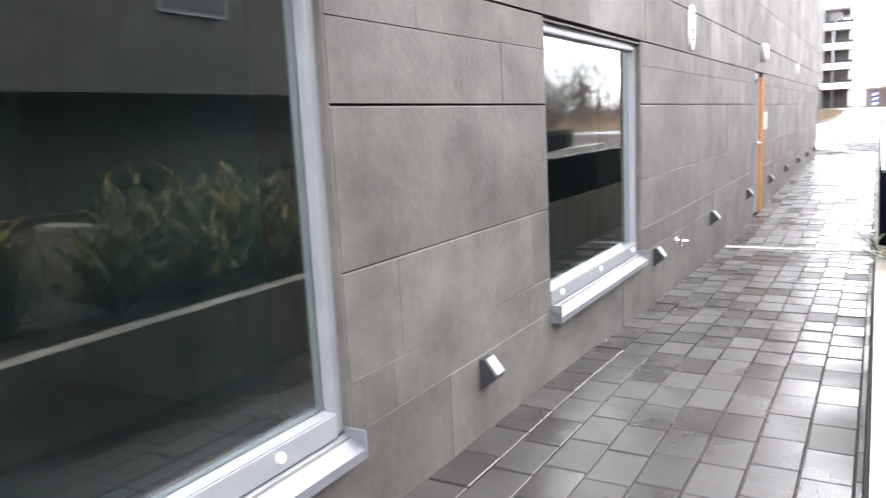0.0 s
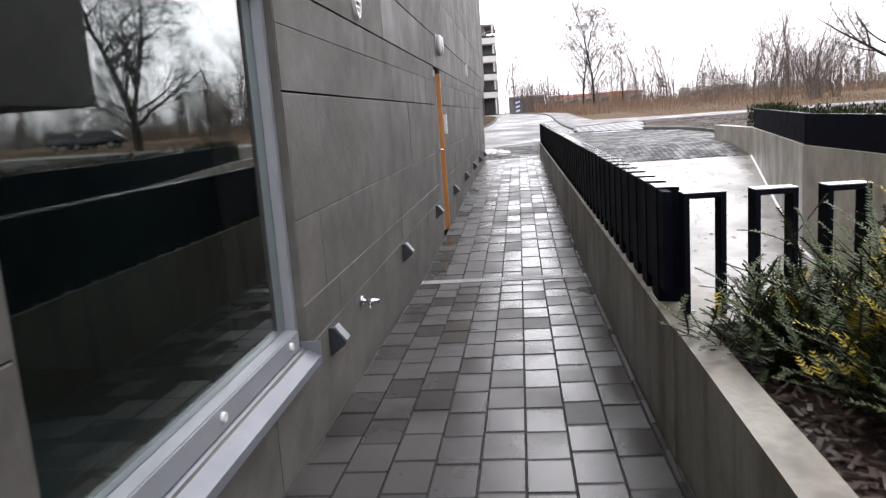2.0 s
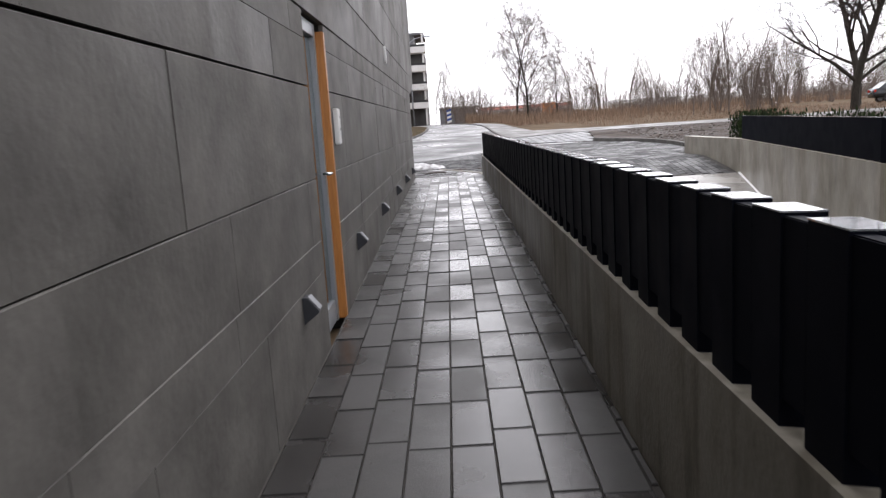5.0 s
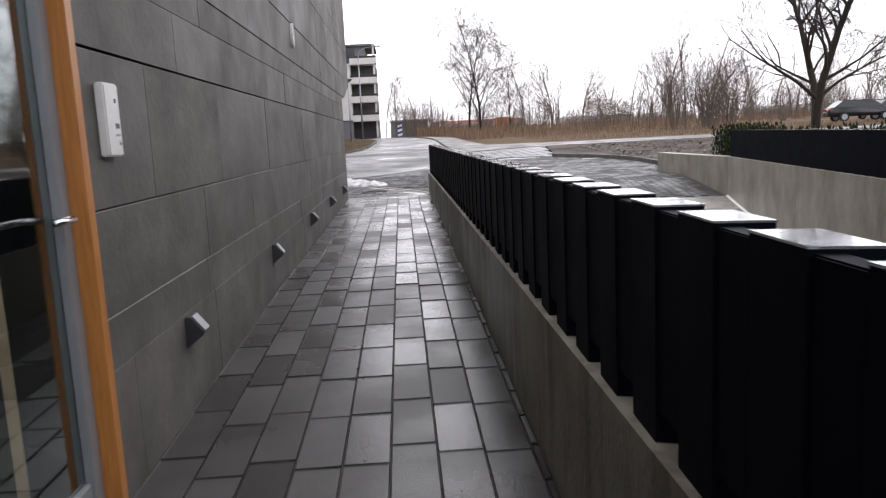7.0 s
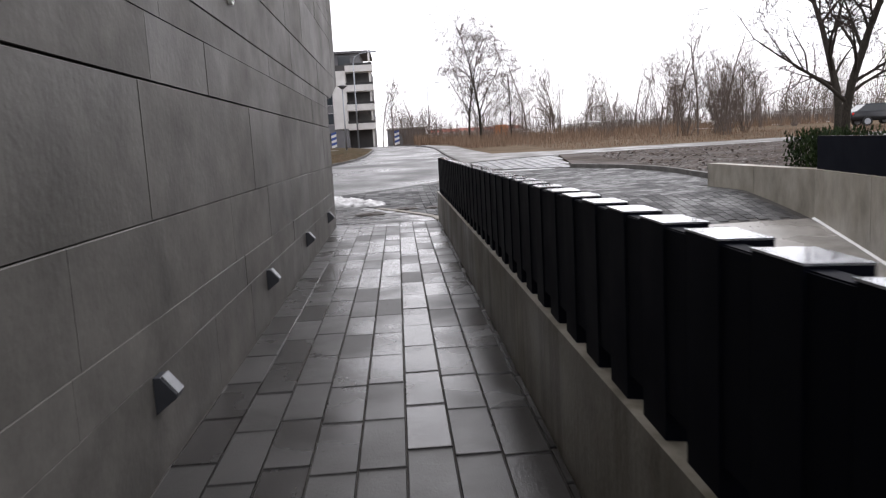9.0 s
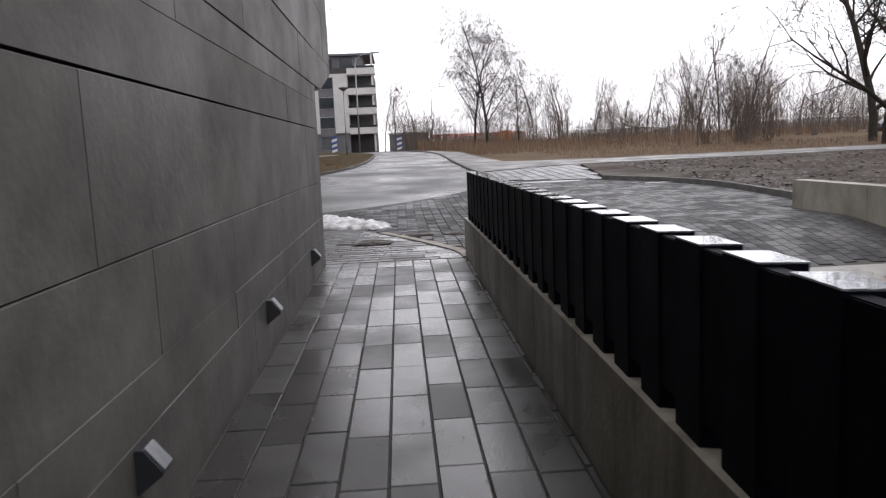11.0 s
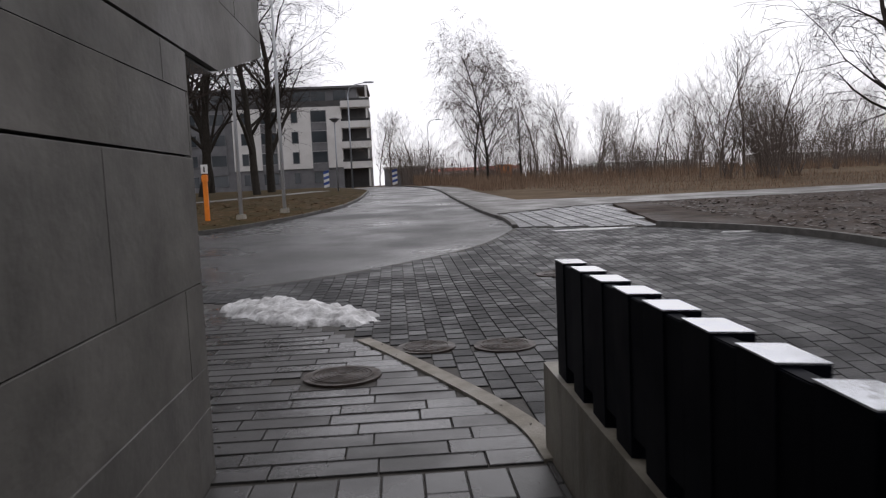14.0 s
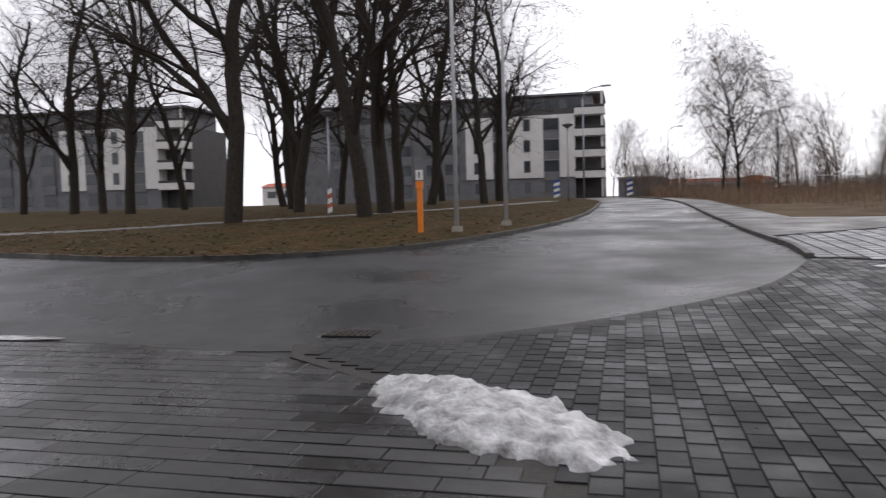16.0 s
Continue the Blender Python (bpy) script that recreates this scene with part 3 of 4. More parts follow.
for nm, d0, d1, s, mm in (("base", 0.0, 0.03, 1.0, ALU), ("diffuser", 0.03, 0.09, 0.9, WHITEP)):
    c = cyl(0.1 * s, 0.1 * s * 0.85, 0, d1 - d0, 24)
    bmesh.ops.transform(c, matrix=pose(d0, 0, 0, 0, 90, 0) , verts=c.verts)
    for vv in c.verts:
        vv.co.z *= 1.5
    bmesh.ops.bevel(c, geom=[e for e in c.edges if all(q.co.x > d1 - 0.001 for q in e.verts)], offset=0.02, segments=3, affect="EDGES")
    part(nm, c, mm, lampw, smooth=True)
ic = thing("intercom", "white intercom panel with small buttons", "intercom", 0, 12.74, 1.47)
part("case", box(0, 0.035, -0.065, 0.065, -0.13, 0.13, 0.006), WHITEP, ic)
part("display", box(0.035, 0.038, 0.012, 0.042, -0.03, -0.012), GREYR, ic)
part("name_bar", box(0.035, 0.037, 0.01, 0.046, -0.058, -0.05), STEEL, ic)
part("button", box(0.035, 0.041, 0.026, 0.04, -0.09, -0.074, 0.003), CHROME, ic)
part("camera_eye", box(0.035, 0.038, 0.018, 0.028, 0.06, 0.076), GREYR, ic)

# ---------- ring fence ----------
def ring_mesh(w, h, d, t):
    b = bmesh.new()
    o = [(-w / 2, 0), (w / 2, 0), (w / 2, h), (-w / 2, h)]
    i = [(-w / 2 + t, t), (w / 2 - t, t), (w / 2 - t, h - t), (-w / 2 + t, h - t)]
    L = [[b.verts.new((p, x, z)) for x, z in pts] for p in (-d / 2, d / 2) for pts in (o, i)]
    for k in range(4):
        j = k - 1
        for q in ((L[0][j], L[0][k], L[1][k], L[1][j]), (L[2][j], L[2][k], L[3][k], L[3][j]), (L[0][j], L[0][k], L[2][k], L[2][j]), (L[1][j], L[1][k], L[3][k], L[3][j])):
            b.faces.new(q)
    bmesh.ops.recalc_face_normals(b, faces=b.faces)
    bmesh.ops.bevel(b, geom=b.edges[:], offset=0.0012, segments=1, affect="EDGES")
    me = bpy.data.meshes.new("fence_ring")
    b.to_mesh(me)
    b.free()
    me.materials.append(NAVY)
    return me


RING = ring_mesh(0.165, 0.53, 0.1, 0.022)
bolt_b = cyl(0.011, 0.009, 0.0, 0.012, 6)
BOLT = bpy.data.meshes.new("bolt_pair")
bolt_b.to_mesh(BOLT)
bolt_b.free()
BOLT.materials.append(STEEL)


def fence(name, label, spots, base):
    f = thing(name, label, "fence")
    for x, y, a in spots:
        r = new("ring", RING)
        r.parent, r.matrix_basis = f, pose(x, y, base, 0, 0, a)
    return f


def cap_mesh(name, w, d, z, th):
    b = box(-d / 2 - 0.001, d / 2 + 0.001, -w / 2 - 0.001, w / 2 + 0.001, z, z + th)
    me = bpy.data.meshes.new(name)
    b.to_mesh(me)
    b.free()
    me.materials.append(SHEENCAP)
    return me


def blade_mesh(name, w, h, d):
    b = box(-d / 2, d / 2, -w / 2, w / 2, 0, h, 0.003)
    me = bpy.data.meshes.new(name)
    b.to_mesh(me)
    b.free()
    me.materials.append(NAVY)
    return me


SKEW = [(0.0, 0.0), (-0.004, -0.17), (0.088, -0.2), (0.092, -0.03)]


def skew_mesh(name, z0, z1, material, out=0.0):
    cx, cy = sum(p[0] for p in SKEW) / 4, sum(p[1] for p in SKEW) / 4
    b = prism([(x + math.copysign(out, x - cx), y + math.copysign(out, y - cy)) for x, y in SKEW], z0, z1)
    me = bpy.data.meshes.new(name)
    b.to_mesh(me)
    b.free()
    me.materials.append(material)
    return me


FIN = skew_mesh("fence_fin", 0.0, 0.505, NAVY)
CAP_W = skew_mesh("fin_cap", 0.504, 0.508, SHEENCAP, 0.001)
# Added dark slab fills each gap between fins in place of its shade.
GAP_SHADE = blade_mesh("infill", 0.289, 0.43, 0.04)
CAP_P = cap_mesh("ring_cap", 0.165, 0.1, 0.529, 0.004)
FOOT_P = cap_mesh("foot_plate", 0.12, 0.09, 0.02, 0.004)


BLADE = blade_mesh("fence_blade", 0.3, 0.505, 0.09)
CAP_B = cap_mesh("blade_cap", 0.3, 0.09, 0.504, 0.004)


def fin_fence(name, label, spots, base, body=None, top=None):
    f = thing(name, label, "fence")
    for x, y, a in spots:
        r = new("blade" if body else "fin", body or FIN)
        r.parent, r.matrix_basis = f, pose(x, y, base, 0, 0, a)
        new("wet_cap", top or CAP_W).parent = r
        if not body:
            q = new("infill", GAP_SHADE)
            q.parent, q.matrix_basis = r, pose(0.021, -0.145, 0.068)
    return f


fin_fence("ramp_fence", "dark navy fence of slanted steel fins, pale sky sheen painted on wet tops", [(1.566, 24.087 - 0.29 * k, 0) for k in range(63)], WT)
sf = fence("planter_fence", "dark navy steel ring fence behind the shrubs", [(1.71 + 0.275 * k, 5.74, 90) for k in range(14)], WT - 0.03)
for r in list(sf.children):
    new("wet_cap", CAP_P).parent = r
    new("foot_plate", FOOT_P).parent = r
for k in range(14):
    for q in (-0.04, 0.04):
        b = new("bolt", BOLT)
        b.parent, b.matrix_basis = sf, pose(1.71 + 0.275 * k + q, 5.74, WT - 0.007)
far = []
line = [(7.45, 24.1), (6.27, 18.18), (5.75, 15.58), (5.75, 6.2)]
for (xa, ya), (xb, yb) in zip(line[:-1], line[1:]):
    n = int(math.hypot(xb - xa, yb - ya) / 0.29)
    far += [(xa + (xb - xa) * k / n, ya + (yb - ya) * k / n, math.degrees(math.atan2(-(xb - xa), yb - ya)) + 10) for k in range(n)]
fin_fence("far_fence", "dark navy steel blade fence on the retaining wall", far, WT, BLADE, CAP_B)

# ---------- foliage helpers ----------
def needles(rng, stems, length, nl, nw):
    """Feathery shoots: needles in two rows along arching stems."""
    vs, fs, sv, sf_ = [], [], [], []
    for p, d, ln in stems:
        p, d = Vector(p), Vector(d).normalized()
        k = max(4, int(ln / 0.013))
        side = d.cross(Vector((0, 0, 1))).normalized()
        q = p.copy()
        for i in range(k):
            d = (d + Vector((0, 0, -0.012)) + Vector((rng.uniform(-1, 1), rng.uniform(-1, 1), rng.uniform(-1, 1))) * 0.05).normalized()
            q2 = q + d * ln / k
            if i:
                for s in (-1, 1):
                    w = (side * s + d * 0.6 + Vector((0, 0, rng.uniform(-0.3, 0.45)))).normalized() * nl * rng.uniform(0.7, 1.1) * (1 - 0.5 * i / k)
                    o = len(vs)
                    u = d * nw
                    vs += [tuple(q - u), tuple(q + u), tuple(q + w + u * 0.3), tuple(q + w - u * 0.3)]
                    fs.append((o, o + 1, o + 2, o + 3))
            o = len(sv)
            e = side * 0.003
            f = d.cross(side) * 0.003
            sv += [tuple(q - e), tuple(q + e), tuple(q + f), tuple(q2 - e), tuple(q2 + e), tuple(q2 + f)]
            sf_ += [(o, o + 1, o + 4, o + 3), (o + 1, o + 2, o + 5, o + 4), (o + 2, o, o + 3, o + 5)]
            q = q2
    return vs, fs, sv, sf_


def shrub(x, y, z, h, seed, yellow):
    rng = random.Random(seed)
    ob = thing("yew_shrub", "green yew shrub with feathery yellow-tipped shoots in mulch", "shrub", x, y, z, group="yew shrubs in the planter")
    st, tips = [], []
    for i in range(54):
        a = rng.uniform(0, 6.28)
        el = rng.uniform(0.35, 1.45)
        d = Vector((math.cos(a) * math.cos(el), math.sin(a) * math.cos(el), math.sin(el)))
        ln = h * rng.uniform(0.6, 1.1)
        st.append(((d.x * 0.03, d.y * 0.03, 0.0), d, ln))
        for k in range(9):
            f = rng.uniform(0.2, 0.95)
            b = rng.uniform(0, 6.28)
            e = (d * 0.8 + Vector((math.cos(b), math.sin(b), rng.uniform(-0.1, 0.7)))).normalized()
            (tips if rng.random() < yellow * 0.7 and f > 0.6 else st).append((tuple(d * ln * f), e, ln * rng.uniform(0.2, 0.42)))
    vs, fs, sv, sfc = needles(rng, st, h, 0.028, 0.0042)
    raw("foliage", vs, fs, YEW, ob)
    raw("twig_frame", sv, sfc, TWIG, ob)
    if tips:
        vs, fs, sv, sfc = needles(rng, tips, h, 0.028, 0.0042)
        raw("tip_growth", vs, fs, YEWY, ob, "yellow shoot tips")
    return ob


# planter with mulch
rng = random.Random(3)
tagged(mesh_ob("planter_soil", box(1.676, 9, -7, 5.54, -0.1, 0.6), MULCH), "dark wet bark mulch filling the planter", "planting bed", kind="structure")
vs, fs = [], []
for i in range(7000):
    x, y = 1.69 + 3.4 * rng.random() ** 1.5, rng.uniform(0.2, 5.52)
    a, l, w = rng.uniform(0, 3.14), rng.uniform(0.01, 0.032), rng.uniform(0.004, 0.009)
    t, z = rng.uniform(-0.35, 0.35), 0.605 + rng.random() * 0.022
    c, s = math.cos(a), math.sin(a)
    o = len(vs)
    for p, q in ((-l, -w), (l, -w), (l * 0.9, w), (-l * 0.9, w)):
        vs.append((x + p * c - q * s, y + p * s + q * c, z + p * t))
    fs.append((o, o + 1, o + 2, o + 3))
ch = tagged(raw("bark_chips", vs, fs, CHIP), "loose dark brown bark chips", "mulch", kind="stuff")
SHR = [(2.02, 5.3, 0.36, 0.1), (2.3, 5.2, 0.5, 0.25), (2.65, 5.3, 0.55, 0.3), (3.05, 5.2, 0.62, 0.3), (2.25, 4.75, 0.42, 0.45), (2.6, 4.7, 0.55, 0.45), (3.0, 4.6, 0.65, 0.4), (2.35, 4.2, 0.45, 0.45), (2.75, 4.1, 0.6, 0.4), (2.4, 3.6, 0.5, 0.35), (2.85, 3.5, 0.6, 0.4), (2.45, 3.0, 0.52, 0.35), (3.4, 5.0, 0.7, 0.3), (3.3, 4.1, 0.7, 0.3), (2.6, 2.4, 0.55, 0.3), (3.8, 5.2, 0.7, 0.3)]
for i, (x, y, h, ye) in enumerate(SHR):
    shrub(x - 0.14, y, 0.59, h * 1.12, 40 + i, ye)


def hedge(x0, x1, y0, y1, z0, z1, n, seed):
    rng = random.Random(seed)
    vs, fs = [], []
    for i in range(n):
        c = Vector((rng.uniform(x0, x1), rng.uniform(y0, y1), z0 + (z1 - z0) * rng.random() ** 0.7 * rng.uniform(0.85, 1.08)))
        d = Vector((rng.uniform(-0.5, 0.5), rng.uniform(-0.5, 0.5), 1)).normalized() * rng.uniform(0.05, 0.12)
        e = Vector((rng.uniform(-1, 1), rng.uniform(-1, 1), 0)).normalized() * 0.02
        o = len(vs)
        vs += [tuple(c - e), tuple(c + e), tuple(c + d)]
        fs.append((o, o + 1, o + 2))
    return tagged(raw("hedge", vs, fs, HEDGE), "dark evergreen hedge behind the fence", "hedge", kind="stuff")


hedge(7.6, 8.5, 6.5, 24.2, 0.2, 1.16, 12000, 8)
hedge(7.62, 8.5, 24.2, 25.7, 0.2, 1.22, 5000, 9)

# ---------- trees ----------
def tube(vs, fs, pts, rads, n):
    o0 = len(vs)
    for i, (p, r) in enumerate(zip(pts, rads)):
        d = (pts[min(i + 1, len(pts) - 1)] - pts[max(i - 1, 0)]).normalized()
        u = d.cross(Vector((0.3, 0.9, 0.2))).normalized()
        w = d.cross(u)
        for k in range(n):
            a = 2 * math.pi * k / n
            vs.append(tuple(p + (u * math.cos(a) + w * math.sin(a)) * r))
        if i:
            o = o0 + (i - 1) * n
            fs += [(o + k, o + (k + 1) % n, o + n + (k + 1) % n, o + n + k) for k in range(n)]


def grow(rng, H, r0, clear, droop, up, levels, dens, twist=0.12, rmin=0.011, stems=1):
    big, fine = ([], []), ([], [])

    def branch(p, d, ln, r, lev):
        k = max(3, int(5 - lev) + (4 if lev == 0 else 0))
        pts, rads = [p.copy()], [r]
        q = p.copy()
        kids = []
        for i in range(k):
            bend = Vector((rng.uniform(-1, 1), rng.uniform(-1, 1), rng.uniform(-0.6, 0.6))) * twist * (0.75 if lev == 0 else 1.4)
            d = (d + bend + Vector((0, 0, up if lev in (1, 2) else 0)) - Vector((0, 0, droop * lev if lev >= 2 else 0))).normalized()
            q = q + d * ln / k
            pts.append(q.copy())
            f = (i + 1) / k
            rr = r * (1 - 0.8 * f) if lev else r * (1 - 0.7 * f)
            rads.append(max(rr, rmin))
            kids.append((q.copy(), d.copy(), rr, f))
        tgt = big if lev <= 1 else fine
        tube(tgt[0], tgt[1], pts, rads, 8 if lev == 0 else 5 if lev == 1 else 3)
        if lev >= levels:
            return
        m = dens[lev]
        for j in range(m):
            f = (clear + (1 - clear) * (j + rng.random()) / m) if lev == 0 else rng.uniform(0.2, 1.0)
            i = min(k - 1, max(0, int(f * k)))
            a, b = pts[i], pts[i + 1]
            t = f * k - i
            o = a.lerp(b, min(1, max(0, t)))
            axis = (b - a).normalized()
            side = axis.cross(Vector((rng.uniform(-1, 1), rng.uniform(-1, 1), rng.uniform(-1, 1)))).normalized()
            ang = rng.uniform(0.5, 0.95) if lev else rng.uniform(0.55, 1.05)
            nd = axis * math.cos(ang) + side * math.sin(ang)
            nl = ln * (rng.uniform(0.32, 0.55) * (1.15 - 0.55 * f) if lev == 0 else rng.uniform(0.38, 0.62))
            branch(o, nd, nl, max(rmin, rads[i] * rng.uniform(0.4, 0.62)), lev + 1)

    for k in range(stems):
        lean = 0.08 if stems == 1 else 0.5
        branch(Vector((rng.uniform(-1, 1) * 0.3 * (stems > 1), rng.uniform(-1, 1) * 0.3 * (stems > 1), -0.15)), Vector((rng.uniform(-lean, lean), rng.uniform(-lean, lean), 1)), H * (1 if stems == 1 else rng.uniform(0.6, 1)), r0, 0 if stems == 1 else 1)
    return big, fine


def tree_model(name, label, seed, H, r0, clear, droop, up, levels, dens, m0, m1, group, twist=0.12, rmin=0.011, stems=1):
    big, fine = grow(random.Random(seed), H, r0, clear, droop, up, levels, dens, twist, rmin, stems)
    t = thing(name, label, "tree", 0, 0, 0, group=group)
    raw("trunk", big[0], big[1], m0, t, smooth=True)
    raw("crown", fine[0], fine[1], m1, t, "bare leafless twigs")
    return t


def place(model, spots, first=True):
    for i, (x, y, s, a) in enumerate(spots):
        m = pose(x, y, gz(y) - 0.06, 0, 0, a)
        ob = model if (i == 0 and first) else copy_thing(model, m)
        ob.matrix_basis = m @ Matrix.Diagonal((s, s, s, 1))


PARK = "bare trees in the park"
LBL = "tall leafless tree with a dark mossy trunk on the lawn"
ta = tree_model("park_tree", LBL, 11, 19, 0.4, 0.14, 0.02, 0.03, 4, (14, 7, 5, 4), BARK, TWIG, PARK, 0.2, 0.009)
tb = tree_model("park_tree", LBL, 12, 17, 0.33, 0.12, 0.03, 0.05, 4, (14, 7, 5, 4), BARK, TWIG, PARK, 0.28, 0.009)
tc = tree_model("park_tree", LBL, 13, 20, 0.36, 0.16, 0.02, 0.06, 4, (14, 7, 5, 4), BARK, TWIG, PARK, 0.22, 0.009)
place(ta, [(-15.0, 52.0, 1.0, 20), (-10.9, 59.5, 1.0, 130), (-23.5, 76, 1.05, 200), (-36, 74, 1.0, 310), (-46, 80, 1.1, 75), (-9.6, 86, 0.9, 250)])
place(tb, [(-22.5, 75.0, 1.1, 50), (-13.6, 78.5, 1.1, 160), (-41.5, 78, 1.05, 280), (-30, 88, 1.1, 10), (-55, 84, 1.1, 120)])
place(tc, [(-10.5, 55.5, 1.0, 0), (-12.2, 66, 0.9, 100), (-18.5, 66, 1.0, 220), (-39, 86, 1.0, 30), (-9.4, 78, 0.85, 300), (-26, 92, 1.0, 170), (-17, 96, 1.0, 60)])
bi = tree_model("birch", "tall bare birch with fine drooping twigs", 21, 14, 0.17, 0.14, 0.09, 0.1, 4, (24, 8, 6, 4), BARK, HAZETWIG, "birches by the field", 0.1, 0.007)
place(bi, [(9.6, 90, 0.86, 0), (8.4, 90.4, 0.74, 200), (13.2, 93, 0.5, 90)])
tr = tree_model("field_tree", "broad leafless tree beside the parked car", 31, 15, 0.3, 0.13, 0.03, 0.03, 4, (16, 7, 6, 4), BARK, TWIG, "bare trees by the car park", 0.2)
place(tr, [(23.9, 50.6, 0.8, 40), (28.0, 58, 0.85, 200)])
bu = tree_model("thicket_shrub", "bare upright thicket of thin stems", 41, 5.5, 0.035, 0.02, 0.0, 0.1, 3, (0, 5, 3), HAZETWIG, HAZETWIG, "bare thicket at the field edge", 0.08, 0.006, 15)
bl = tree_model("young_tree", "slim bare young tree at the field edge", 42, 9.5, 0.1, 0.15, 0.0, 0.16, 3, (18, 5, 4), HAZETWIG, HAZETWIG, "bare young trees at the field edge", 0.12, 0.007)
trng = random.Random(9)
sp1 = [(25.5 + trng.uniform(-3, 3), 67 + trng.uniform(-3, 6), trng.uniform(0.8, 1.15), trng.uniform(0, 360)) for k in range(6)]
sp1 += [(12 + 1.7 * k + trng.uniform(-2, 2), 92 + trng.uniform(-8, 16), trng.uniform(0.4, 0.85), trng.uniform(0, 360)) for k in range(40)]
sp1 += [(1 + 1.1 * k, 116 + trng.uniform(-4, 6), trng.uniform(0.8, 1.2), trng.uniform(0, 360)) for k in range(6)]
place(bu, sp1)
sp2 = [(12 + 0.8 * k + trng.uniform(-1, 1), 100 + trng.uniform(-8, 22), trng.uniform(0.45, 0.9), trng.uniform(0, 360)) for k in range(100)]
sp2 += [(-1 + 1.5 * k, 122 + trng.uniform(-3, 3), trng.uniform(0.8, 0.95), trng.uniform(0, 360)) for k in range(4)]
sp2 += [(20 + k * 1.3, 66 + trng.uniform(-4, 4), trng.uniform(0.5, 0.8), trng.uniform(0, 360)) for k in range(5)]
place(bl, sp2)

# reeds, leaves and field stubble
def blades(name, label, n, area, h0, h1, w, material, seed, category):
    rng = random.Random(seed)
    vs, fs = [], []
    while len(fs) < n:
        x, y = area(rng)
        z, a, h = gz(y) - 0.02, rng.uniform(0, 3.14), rng.uniform(h0, h1)
        dx, dy = math.cos(a) * w, math.sin(a) * w
        lx, ly = rng.uniform(-0.2, 0.2) * h, rng.uniform(-0.2, 0.2) * h
        o = len(vs)
        vs += [(x - dx, y - dy, z), (x + dx, y + dy, z), (x + lx, y + ly, z + h)]
        fs.append((o, o + 1, o + 2))
    return tagged(raw(name, vs, fs, material), label, category, kind="stuff")


blades("reeds", "tall dry brown reeds and brush", 6500, lambda r: (5.8 + 22 * r.random() ** 1.8, 62 + 26 * r.random()), 0.15, 0.95, 0.012, REED, 4, "reeds")
blades("far_brush", "dry brown brush along the field edge", 11000, lambda r: (3 + 45 * r.random() ** 1.6, r.uniform(84, 104)), 0.2, 1.3, 0.018, REED, 6, "reeds")
blades("far_thicket", "hazy leafless thicket along the far field edge", 13000, lambda r: (2 + 95 * r.random(), 104 + 26 * r.random()), 1.2, 5.2, 0.018, HAZETWIG, 16, "thicket")
blades("field_grass", "short dead grass on the field", 9000, lambda r: (r.uniform(9, 45), r.uniform(49, 66)), 0.06, 0.28, 0.01, REED, 7, "grass")


def scatter(name, label, n, area, size, material, seed, lift, category, height=gz):
    rng = random.Random(seed)
    vs, fs = [], []
    while len(fs) < n:
        p = area(rng)
        if not p:
            continue
        x, y = p
        z, a, s = height(y) + lift, rng.uniform(0, 6.28), size * rng.uniform(0.6, 1.3)
        c, d, t = math.cos(a) * s, math.sin(a) * s, rng.uniform(-0.4, 0.4) * s
        o = len(vs)
        vs += [(x - c, y - d, z), (x + d * 0.6, y - c * 0.6, z + abs(t)), (x + c, y + d, z + s * 0.15), (x - d * 0.6, y + c * 0.6, z + abs(t) * 0.5)]
        fs.append((o, o + 1, o + 2, o + 3))
    return tagged(raw(name, vs, fs, material), label, category, kind="stuff")


LAWN = KERB_L + [(-20, 140), (-160, 140)]


def lawn_spot(r):
    x, y = r.uniform(-24, -0.9), 38 + 26 * r.random() ** 1.6
    return (x, y) if inside(x - 0.15, y + 0.2, LAWN) else None


scatter("leaf_litter", "fallen brown leaves on the lawn", 7000, lawn_spot, 0.07, LEAFL, 12, 0.085, "leaves")
scatter("bed_litter", "bark pieces and clods on the bare bed", 4000, lambda r: (8.4 + 16 * r.random() ** 1.3, r.uniform(31, 43.5)), 0.07, CHIP, 13, 0.05, "mulch")
scatter("ramp_leaves", "wet brown leaves lying on the ramp", 170, lambda r: (r.uniform(2.2, 6.0), r.uniform(15.8, 23.9)), 0.045, LEAFL, 18, 0.006, "leaves", ramp_z)
scatter("grit", "dark grit and twigs on the paving", 420, lambda r: (r.uniform(-4, 3.2), r.uniform(24.6, 33)), 0.014, GRIT, 14, 0.012, "grit")
scatter("path_grit", "specks of dirt on the wet path", 380, lambda r: (r.uniform(0.03, 1.5), r.uniform(2, 24)), 0.007, GRIT, 15, 0.006, "grit")

# ---------- far buildings ----------
apt = thing("apartment_building", "white and grey five-storey apartment block with loggias", "building", -2.5, 134, 1.5, group="apartment blocks")
WID, DEP = 46.0, 14.0
part("plinth", box(-WID, -4, 0.25, DEP, -1, 3.0), GREYR, apt, "dark grey ground storey")
part("wall", box(-20, -4, 0, DEP, 3.0, 12.0), PLASTER, apt)
part("wall", box(-WID, -20, 0.2, DEP, 3.0, 12.0), GREYR, apt, "darker grey rendered wing")
part("loggia_core", box(-4, -0.0, 2.2, DEP, -1, 12.0), DARKR, apt, "dark recessed loggia walls")
part("penthouse", box(-WID + 1, -1.6, 1.6, DEP, 12.0, 14.8), GREYR, apt, "set-back dark top storey")
part("roof", box(-WID + 0.6, 0.1, 0.9, DEP, 14.8, 15.1), GREYR, apt)
